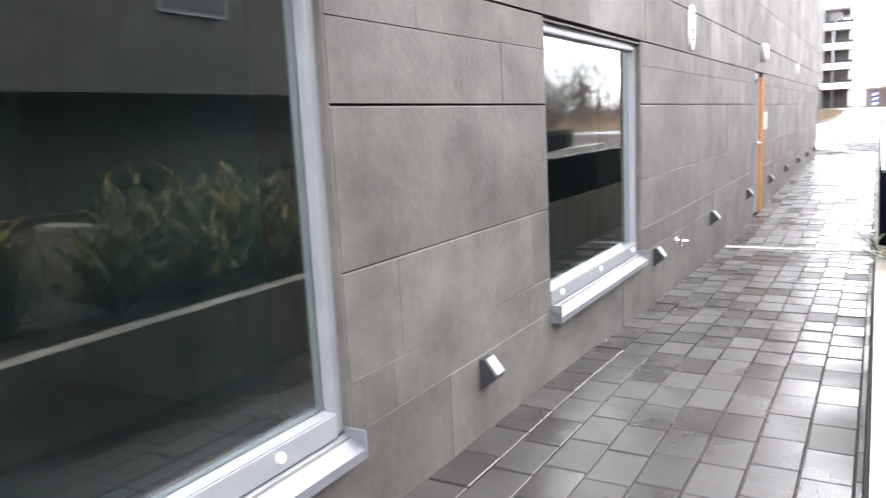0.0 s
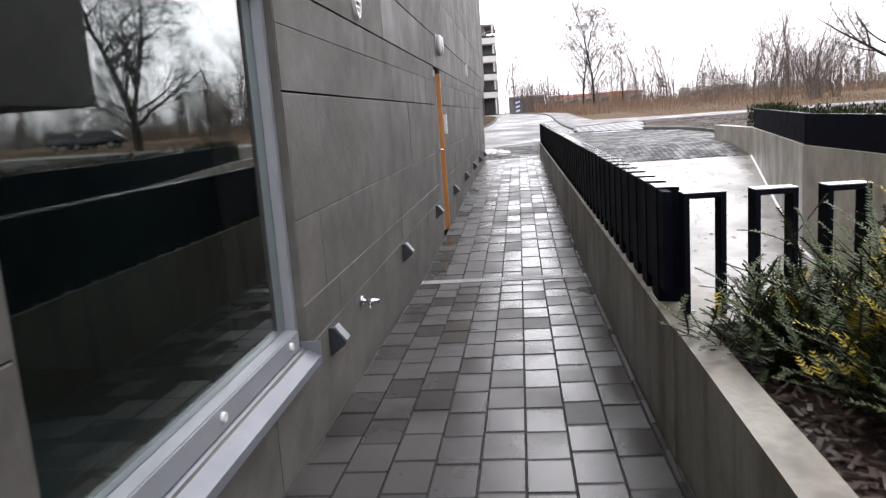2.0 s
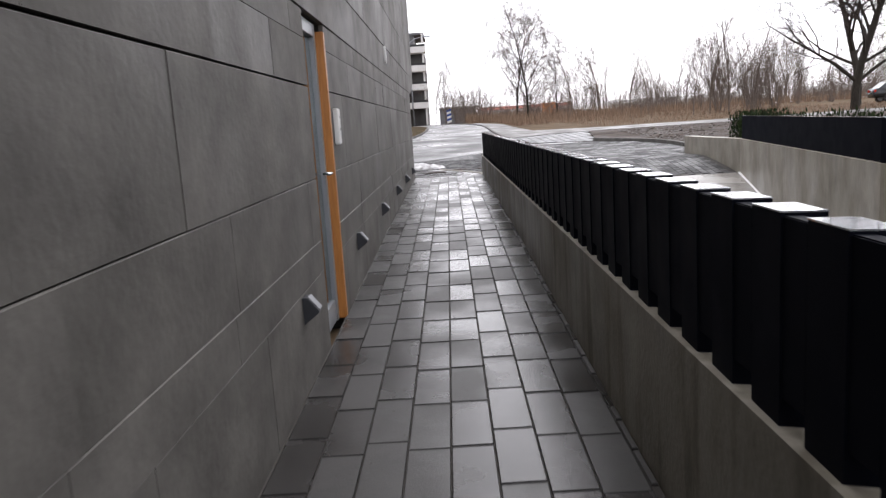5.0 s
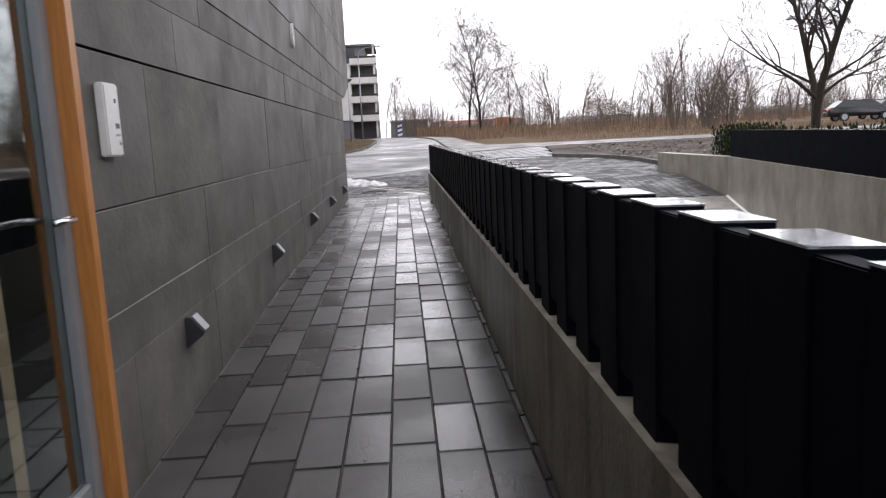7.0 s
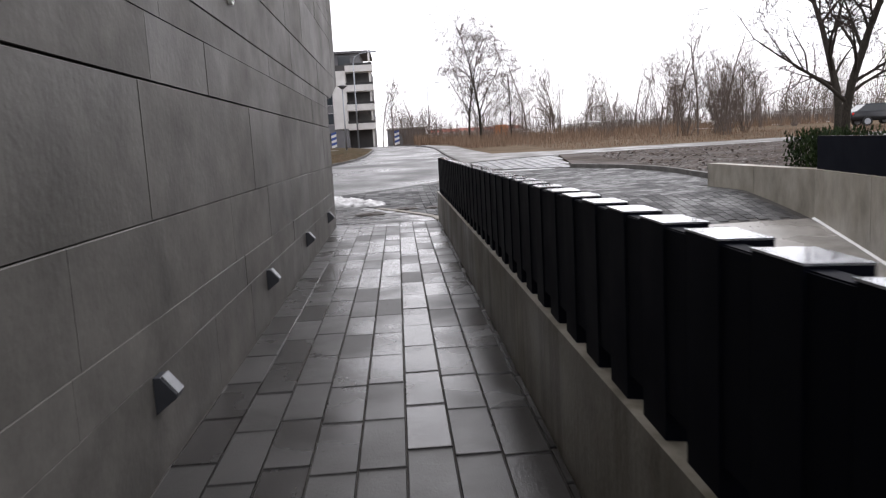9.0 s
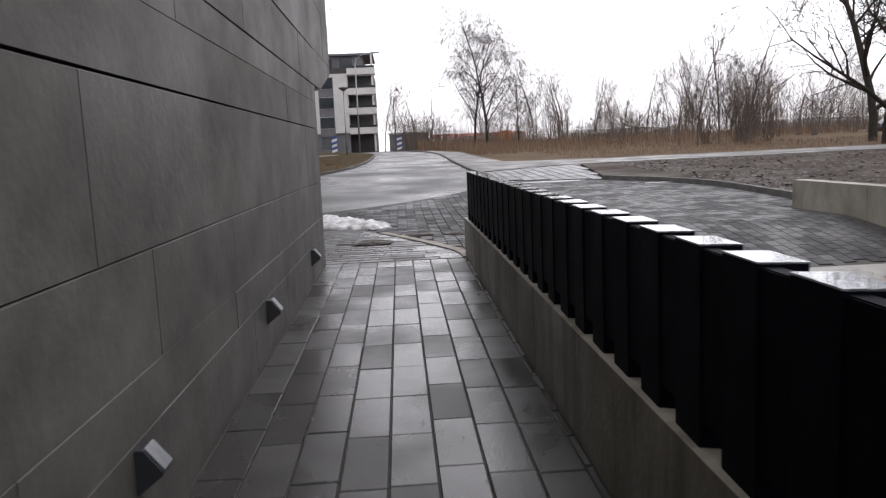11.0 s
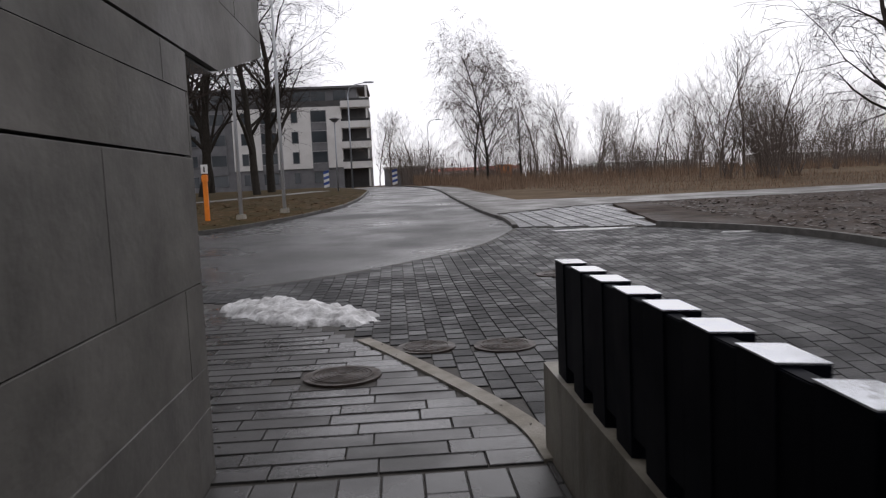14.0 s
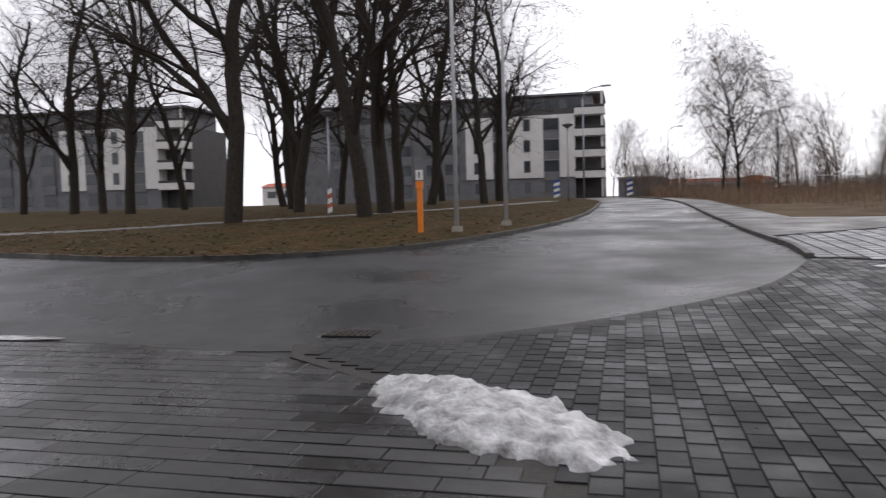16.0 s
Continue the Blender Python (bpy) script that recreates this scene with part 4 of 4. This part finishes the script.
for px in (-3.2, -8.6):
    part("glazing", box(px - 1.9, px, 1.45, 1.59, 12.5, 14.5), FARGLASS, apt, "large penthouse window")
for k in range(4):
    z = 3.0 * (k + 1)
    part("balcony", box(-4, 0.3, -0.4, 2.2, z - 0.25, z + 0.75, 0.03), PLASTER, apt, "white balcony parapet")
    part("railing", box(-4, 0.3, -0.38, -0.32, z + 0.75, z + 1.1), BLACKM, apt)
part("corner_post", box(-0.3, 0.0, 0.0, 0.3, 0, 15.0), PLASTER, apt)
part("roof_rail", box(-WID + 1, -4, 0.3, 0.36, 12.0, 12.9), DARKR, apt)
wx = -6.2
while wx > -WID + 3:
    for k in range(5):
        for dx, ww in ((0, 2.3), (-4.2, 1.0)):
            z = 3.0 * k
            yb = 0.25 if k == 0 else 0 if k < 4 else 1.6
            w = part("window", box(wx + dx - ww, wx + dx, yb - 0.06, yb + 0.02, z + 0.75, z + 2.5), GREYR, apt)
            part("pane", box(wx + dx - ww + 0.1, wx + dx - 0.1, yb - 0.075, yb - 0.061, z + 0.85, z + 2.4), FARGLASS, w)
    for k in range(1, 4):
        part("band", box(wx - 2.3, wx, -0.03, 0.01, 3.0 * k - 0.45, 3.0 * k + 0.72), GREYR, apt)
    wx -= 7.4
copy_thing(apt, pose(-62, 122, 1.5, 0, 0, 4))["label"] = "grey and white apartment block behind the park trees"
gar = thing("garage_block", "low grey flat-roofed outbuilding beside the flats", "building", -0.5, 132, 1.5)
part("wall", box(0, 6, 0, 4, -0.5, 2.4), GREYR, gar)
part("roof", box(-0.2, 6.2, -0.2, 4.2, 2.4, 2.65), PLASTER, gar)
for x, y, w, h, m, r in ((12, 260, 30, 3.5, PLASTER, REDM), (58, 270, 46, 3.2, WHITEP, WHITEP), (120, 260, 50, 3.5, WHITEP, WHITEP), (190, 250, 40, 4, PLASTER, REDM), (-95, 210, 60, 5, PLASTER, REDM)):
    lb = thing("low_building", "distant low pale building across the field", "building", x, y, 1.5, group="distant low buildings")
    part("wall", box(0, w, 0, 10, -0.5, h), m, lb)
    part("roof", prism([(-0.5, h), (10.5, h), (5, h + 1.1)], -0.5, w + 0.5, "x"), r, lb)
    for k in range(int(w / 5)):
        part("window", box(1.5 + 5 * k, 4 + 5 * k, -0.08, 0.02, h * 0.4, h * 0.75), FARGLASS, lb)
for x, y, w, h in ((2.6, 150, 2.2, 3.0), (17.5, 140, 2.2, 2.6)):
    oc = thing("site_container", "bright orange site container in the distance", "container", x, y, 1.38, group="orange containers")
    part("body", box(0, w, 0, 2.4, 0, h, 0.05), ORANGE, oc)
    part("door", box(0.2, w - 0.2, -0.05, 0.0, 0.2, h - 0.2), ORANGE, oc)

# ---------- poles, lamps, posts ----------
fp = thing("flagpole", "white metal flagpole on a concrete foot", "flagpole", -2.77, 45.95, gz(45.95) + 0.05, group="flagpoles on the lawn")
part("pole", cyl(0.06, 0.035, 0, 9.5, 14), POLE, fp, smooth=True)
part("foot", cyl(0.17, 0.14, -0.1, 0.16, 14), CONC, fp)
copy_thing(fp, pose(-3.77, 43.85, gz(43.85) + 0.05))

sl = thing("street_lamp", "tall grey street lamp with a curved arm", "street lamp", -2.75, 87, gz(87), group="street lamps")
part("pole", cyl(0.09, 0.05, 0, 8.2, 12), STEEL, sl, smooth=True)
av, af = [], []
tube(av, af, [Vector((0, 0, 8.1)), Vector((0.15, 0, 8.7)), Vector((0.7, 0, 9.0)), Vector((1.6, 0, 9.15))], [0.05, 0.045, 0.04, 0.035], 8)
raw("arm", av, af, STEEL, sl, smooth=True)
part("lamp_head", box(1.4, 2.3, -0.14, 0.14, 9.08, 9.22, 0.04), STEEL, sl)
copy_thing(sl, pose(6, 128, 1.38, 0, 0, 30))
pl = thing("park_lamp", "short park lamp with a flat round top", "park lamp", -3.35, 78, gz(78) + 0.05, group="park lamps")
part("pole", cyl(0.06, 0.05, 0, 5.2, 10), STEEL, pl, smooth=True)
part("shade", cyl(0.1, 0.42, 5.15, 5.4, 18), GREYR, pl, smooth=False)
part("cap", cyl(0.42, 0.1, 5.4, 5.5, 18), GREYR, pl)
copy_thing(pl, pose(-14.8, 62, gz(62) + 0.05))
op = thing("marker_post", "bright orange marker post with a small sign", "post", -4.75, 43.75, gz(43.75) + 0.03)
part("post", box(-0.065, 0.065, -0.065, 0.065, -0.1, 1.35, 0.02), ORANGE, op)
part("collar", box(-0.085, 0.085, -0.085, 0.085, 1.2, 1.42, 0.02), ORANGE, op)
part("sign", box(-0.1, 0.1, -0.015, 0.015, 1.45, 1.72, 0.004), WHITEP, op)
part("sign_mark", box(-0.02, 0.02, -0.022, -0.0155, 1.5, 1.66), BLACKM, op)
bo = thing("striped_marker", "blue and white striped traffic marker board", "traffic marker", -6.5, 104, 1.5, group="striped markers")
for k in range(6):
    part("stripe", prism([(-0.3, 0.3 * k), (0.3, 0.3 * k + 0.18), (0.3, 0.3 * k + 0.48), (-0.3, 0.3 * k + 0.3)], -0.04, 0.04, "y"), BLUEM if k % 2 else WHITEP, bo)
copy_thing(bo, pose(1.0, 112, 1.5))
bo2 = thing("striped_board", "red and white striped board by a lamp post", "traffic marker", -14.75, 61.9, gz(62) + 0.07)
for k in range(5):
    part("stripe", prism([(-0.12, 0.25 * k), (0.12, 0.25 * k + 0.1), (0.12, 0.25 * k + 0.35), (-0.12, 0.25 * k + 0.25)], -0.1, -0.08, "y"), REDM if k % 2 else WHITEP, bo2)


def car(x, y, a):
    c = thing("parked_car", "dark parked estate car beyond the hedge", "car", x, y, gz(y), turn=a, group="parked cars")
    b = prism([(-2.2, 0.35), (-2.25, 0.75), (-1.4, 0.95), (2.1, 1.0), (2.2, 0.7), (2.15, 0.35)], -0.87, 0.87, "y")
    bmesh.ops.bevel(b, geom=b.edges[:], offset=0.06, segments=2, affect="EDGES")
    part("body", b, CARP, c, smooth=True)
    g = prism([(-1.35, 0.93), (-0.6, 1.42), (1.4, 1.45), (2.0, 0.98)], -0.72, 0.72, "y")
    part("cabin_glass", g, FARGLASS, c)
    part("roof", box(-0.55, 1.4, -0.7, 0.7, 1.42, 1.48, 0.02), CARP, c)
    for wx in (-1.35, 1.35):
        for wy in (-0.8, 0.8):
            w = cyl(0.32, 0.32, -0.1, 0.1, 18)
            bmesh.ops.transform(w, matrix=pose(wx, wy, 0.32, 90, 0, 0), verts=w.verts)
            t = part("wheel", w, RUBBER, c)
            rr = cyl(0.2, 0.2, -0.105, 0.105, 14)
            bmesh.ops.transform(rr, matrix=pose(wx, wy, 0.32, 90, 0, 0), verts=rr.verts)
            part("rim", rr, STEEL, t)
    for wy in (-0.65, 0.65):
        part("tail_light", box(2.14, 2.2, wy - 0.14, wy + 0.14, 0.75, 0.92, 0.02), TAIL, c)
    return c


car(33.5, 62, 170)
car(38, 66, 10)

# ---------- snow, covers, drains ----------
def hill(x, y):
    """Height of the snow heap."""
    u, v = (x + 0.24) * 0.74 - (y - 28.72) * 0.67, (x + 0.24) * 0.67 + (y - 28.72) * 0.74
    e = 1 - (u / 1.08) ** 2 - (v / 0.5) ** 2 - 0.55 * noise.noise((x * 2.2, y * 2.2, 0)) - 0.35 * noise.noise((x * 7, y * 7, 3))
    return e


vs, fs, idx = [], [], {}
N = 90
for j in range(N):
    for i in range(N):
        x, y = -1.9 + 3.2 * i / N, 27.2 + 3.2 * j / N
        e = hill(x, y)
        z = gz(y) - 0.03 + (0.15 * max(0, e) ** 0.55 * (1 + 0.35 * noise.noise((x * 5, y * 5, 7))) + 0.035 * noise.noise((x * 13, y * 13, 2)) if e > 0 else -0.02)
        idx[i, j] = len(vs)
        vs.append((x, y, z))
for j in range(N - 1):
    for i in range(N - 1):
        q = (idx[i, j], idx[i + 1, j], idx[i + 1, j + 1], idx[i, j + 1])
        if max(hill(vs[k][0], vs[k][1]) for k in q) > 0:
            fs.append(q)
tagged(raw("snow", vs, fs, SNOWM, smooth=True), "grubby melting heap of old snow on paving", "snow")
for x, y, a, b in ((-5.6, 30.7, 0.7, 0.12), (5.0, 36.4, 0.9, 0.2), (7.4, 34.6, 0.45, 0.14)):
    sb = bmesh.new()
    sb.faces.new([sb.verts.new((x + a * math.cos(t) * (1 + 0.3 * noise.noise((t * 2, x, 0))), y + b * math.sin(t) * (1 + 0.5 * noise.noise((t * 3, y, 1))), gz(y + b * math.sin(t)) + 0.004)) for t in (6.283 * k / 28 for k in range(28))])
    bmesh.ops.solidify(sb, geom=sb.faces[:], thickness=-0.004)
    tagged(mesh_ob("ice_patch", sb, SNOWM), "thin leftover patch of ice on paving", "ice", group="ice patches")


def manhole(x, y, r):
    m = thing("manhole_cover", "round rusty cast-iron manhole cover with rings", "manhole cover", x, y, gz(y) + 0.004, group="manhole covers", kind="")
    part("frame", cyl(r, r, -0.05, 0.006, 40), IRON, m)
    part("lid", cyl(r * 0.86, r * 0.86, 0.0, 0.009, 40), IRON, m)
    for k in range(7):
        rr = r * (0.14 + 0.105 * k)
        b = bmesh.new()
        n = 36
        L = [[b.verts.new((math.cos(t) * q, math.sin(t) * q, z)) for t in (6.2832 * i / n for i in range(n))] for q, z in ((rr - 0.008, 0.009), (rr - 0.006, 0.015), (rr + 0.006, 0.015), (rr + 0.008, 0.009))]
        for j in range(3):
            for i in range(n):
                b.faces.new((L[j][i - 1], L[j][i], L[j + 1][i], L[j + 1][i - 1]))
        bmesh.ops.recalc_face_normals(b, faces=b.faces)
        part("rib", b, IRON, m)
    return m


MANH = [(0.46, 25.97, 0.27), (1.07, 26.75, 0.235), (1.69, 26.66, 0.245), (2.1, 25.85, 0.21), (3.05, 30.7, 0.34)]
for x, y, r in MANH:
    manhole(x, y, r)
gr = thing("gully_grate", "black iron road gully grate", "drain grate", -2.03, 31.25, gz(31.25) - 0.014)
part("frame", box(-0.25, 0.25, -0.17, 0.17, -0.05, 0.003), GAP, gr)
for k in range(8):
    part("bar", box(-0.24 + 0.065 * k, -0.205 + 0.065 * k, -0.16, 0.16, 0.0, 0.012), IRON, gr)
for k in range(4):
    part("cross_bar", box(-0.25, 0.25, -0.165 + 0.1 * k, -0.135 + 0.1 * k, 0.0, 0.01), IRON, gr)
dr = thing("channel_drain", "narrow slotted steel drain across the path", "drain", 0, 9.42, 0.05)
part("channel", box(0.01, 1.55, -0.065, 0.065, -0.08, -0.012), GAP, dr)
for s in (-0.065, 0.053):
    part("edge", box(0.01, 1.55, s, s + 0.012, -0.06, 0.004), ZINC, dr)
for k in range(62):
    part("bar", box(0.012 + 0.025 * k, 0.024 + 0.025 * k, -0.053, 0.053, -0.015, 0.002), ZINC, dr)

# ---------- paving, piece by piece ----------
def tile_mesh(name, w, l, material):
    b = box(-w / 2, w / 2, -l / 2, l / 2, -0.05, 0.0)
    top = [v for v in b.verts if v.co.z > -0.01]
    r = bmesh.ops.inset_region(b, faces=[f for f in b.faces if f.normal.z > 0.9], thickness=0.004)
    for v in top:
        v.co.z -= 0.004
    me = bpy.data.meshes.new(name)
    b.to_mesh(me)
    b.free()
    me.materials.append(material)
    return me


class Joined:
    def __init__(self):
        self.v, self.f = [], []

    def add(self, w, l, m):
        o = len(self.v)
        for hx, hy, z in ((w / 2, l / 2, -0.02), (w / 2, l / 2, -0.004), (w / 2 - 0.004, l / 2 - 0.004, 0)):
            for sx, sy in ((-1, -1), (1, -1), (1, 1), (-1, 1)):
                self.v.append(tuple(m @ Vector((sx * hx, sy * hy, z))))
        for r in (0, 4):
            self.f += [(o + r + k, o + r + (k + 1) % 4, o + r + 4 + (k + 1) % 4, o + r + 4 + k) for k in range(4)]
        self.f.append((o + 8, o + 9, o + 10, o + 11))


def lay(parent, meshes, w, l, x, y, turned, near, joined, key):
    s = math.degrees(math.atan((gz(y + 0.1) - gz(y - 0.1)) / 0.2))
    if key == "paving_block":
        s = math.degrees(math.atan((gz(y + 0.1) - drop(x, y + 0.1) - gz(y - 0.1) + drop(x, y - 0.1)) / 0.2))
    m = pose(x, y, gz(y) - (drop(x, y) if key == "paving_block" else 0) + lrng.uniform(-0.0015, 0.0015), s + lrng.uniform(-0.25, 0.25), lrng.uniform(-0.35, 0.35), 90 if turned else 0)
    if turned:
        m = pose(x, y, gz(y) + lrng.uniform(-0.0015, 0.0015), s, 0, 0) @ pose(0, 0, 0, 0, lrng.uniform(-0.25, 0.25), 90)
    if near:
        k = (round(w, 3), round(l, 3))
        if k not in meshes:
            meshes[k] = tile_mesh(key, w - 0.007, l - 0.007, TILE if key == "tile" else BLOCK)
        ob = new(key, meshes[k])
        ob.parent, ob.matrix_basis = parent, m
    else:
        joined.add(w - 0.007, l - 0.007, m)


lrng = random.Random(77)
walkw = tagged(thing("pavement", "wet dark grey concrete paving slabs", "pavement"), kind="structure")
sheet_bed = sheet("joint_bed", [(0, -7), (1.56, -7), (1.56, 24.15), (0, 24.15)], -0.011, SAND, "dark sand between the slabs", category="pavement")
CW = 0.187
tm, jt = {}, Joined()
for c in range(8):
    y = -7 + lrng.uniform(-0.3, 0.0)
    while y < 24.05:
        l = (lrng.uniform(0.12, 0.5) if y < 9.5 else 0.5) if y > 9.4 else 0.3
        if y < 9.35 < y + l:
            l = 9.35 - y
        if 9.34 < y < 9.49:
            y = 9.49
            l = lrng.uniform(0.12, 0.5)
        if y + l > 24.1:
            l = 24.1 - y
        if l > 0.05:
            lay(walkw, tm, CW, l, 0.012 + CW * (c + 0.5), y + l / 2, False, 4.5 < y < 16.5, jt, "tile")
        y += l
y = -7
while y < 24:
    if not 9.2 < y < 9.5:
        jt.add(0.028, 0.29, pose(1.524, y + 0.15, gz(y + 0.15) - 0.002))
    y += 0.3
FORE = smooth_line([(1.56, 24.15), (1.5, 24.75), (1.14, 25.8), (0.55, 27.2), (0.1, 27.95), (-0.9, 29.2), (-2.4, 30.2), (-4.5, 30.6)])
fore_poly = [(-12, 24.15)] + FORE + [(-12, 30.3)]
sheet("paving_base", [(-14, 24.3), (1.5, 24.3), (1.6, 26.7), (7.3, 26.7), (8, 28.3), (8, 33), (6, 36.2), (3.5, 37.4), (-14, 31.2)], -0.024, ASPH, "dark base under the paving edges", category="pavement")
sheet("joint_bed_fore", fore_poly, -0.011, SAND, "dark sand between forecourt slabs", category="pavement")
for r in range(36):
    y = 24.15 + CW * (r + 0.5)
    x = -12 + lrng.uniform(0, 0.5)
    while x < 1.7:
        if all(inside(x + a, y + b, fore_poly) for a in (0.0, 0.5) for b in (-0.08, 0.08)):
            if math.hypot(x + 0.25 - MANH[0][0], y - MANH[0][1]) > 0.24:
                lay(walkw, tm, CW, 0.5, x + 0.25, y, True, x > -1.6 and y < 28.3, jt, "tile")
        else:
            e = x + 0.5
            while e > x + 0.08 and not all(inside(e, y + b, fore_poly) for b in (-0.08, 0.08)):
                e -= 0.04
            if e > x + 0.08 and all(inside(x, y + b, fore_poly) for b in (-0.08, 0.08)):
                jt.add(CW - 0.007, e - x - 0.007, pose((x + e) / 2, y, gz(y), 0, 0, 90))
        x += 0.5
raw("tiles", jt.v, jt.f, TILE_I, walkw)["kind"] = "stuff"
strip("kerb_forecourt", FORE[:19], 0.12, 0.012, 0.2, KERB, "flush pale kerb curving along the forecourt")

DRIVE = FORE[:-7] + [(-0.9, 29.25), (-2.2, 30.2), (-2.4, 30.7)] + [p for p in ASPH_E if p[0] > -2.3] + [(6.45, 36.35), (7.5, 34.9), (8.1, 33.4), (8.26, 31.6), (8.1, 29.8), (7.7, 28.2), (7.31, 28.1), (7.31, 24.2), (1.825, 24.2), (1.825, 24.3)]
bed = sheet("driveway_bed", DRIVE, -0.011, SAND, "dark sand between the driveway blocks", category="driveway", step=0.4)
bb = bmesh.new()
bb.from_mesh(bed.data)
for cx in (1.7, 2.7):
    bmesh.ops.bisect_plane(bb, geom=bb.verts[:] + bb.edges[:] + bb.faces[:], plane_co=(cx, 0, 0), plane_no=(1, 0, 0))
for v in bb.verts:
    v.co.z -= drop(v.co.x, v.co.y)
bb.to_mesh(bed.data)
bb.free()
drive = tagged(thing("driveway", "wet dark grey block-paved driveway", "driveway"), kind="structure")
dm, dj = {}, Joined()
nb = 0
for c in range(70):
    x = -2.5 + 0.16 * c
    y = 24.2 + (0.11 if c % 2 else 0.0) + lrng.uniform(-0.02, 0.02)
    while y < 37.5:
        l = 0.22
        if all(inside(x + a, y + b, DRIVE) for a in (-0.078, 0.078) for b in (0.0, l)) and all(math.hypot(x - mx, y + l / 2 - my) > mr * 0.95 for mx, my, mr in MANH):
            near = -0.2 < x < 3.6 and 25 < y < 31 and nb < 300
            nb += near
            lay(drive, dm, 0.16, l, x, y + l / 2, False, near, dj, "paving_block")
        y += l
raw("paving_blocks", dj.v, dj.f, BLOCK_I, drive)["kind"] = "stuff"
pj = Joined()
PALE = [(3.62, 37.7), (6.45, 36.4), (7.45, 43.6), (6.3, 43.3), (3.62, 41.5)]
sheet("grid_bed", PALE, 0.0, SAND, "dark joints of the crossing", category="pavement")
for i in range(12):
    for j in range(22):
        x, y = 3.8 + 0.36 * i, 36.6 + 0.36 * j
        if inside(x, y, PALE):
            pj.add(0.31, 0.29, pose(x, y, gz(y) + 0.016, 2.3))
gp_ = tagged(thing("crossing", "pale square slabs with dark joints at the crossing", "pavement"), kind="structure")
raw("slabs", pj.v, pj.f, PALE_I, gp_)["kind"] = "stuff"
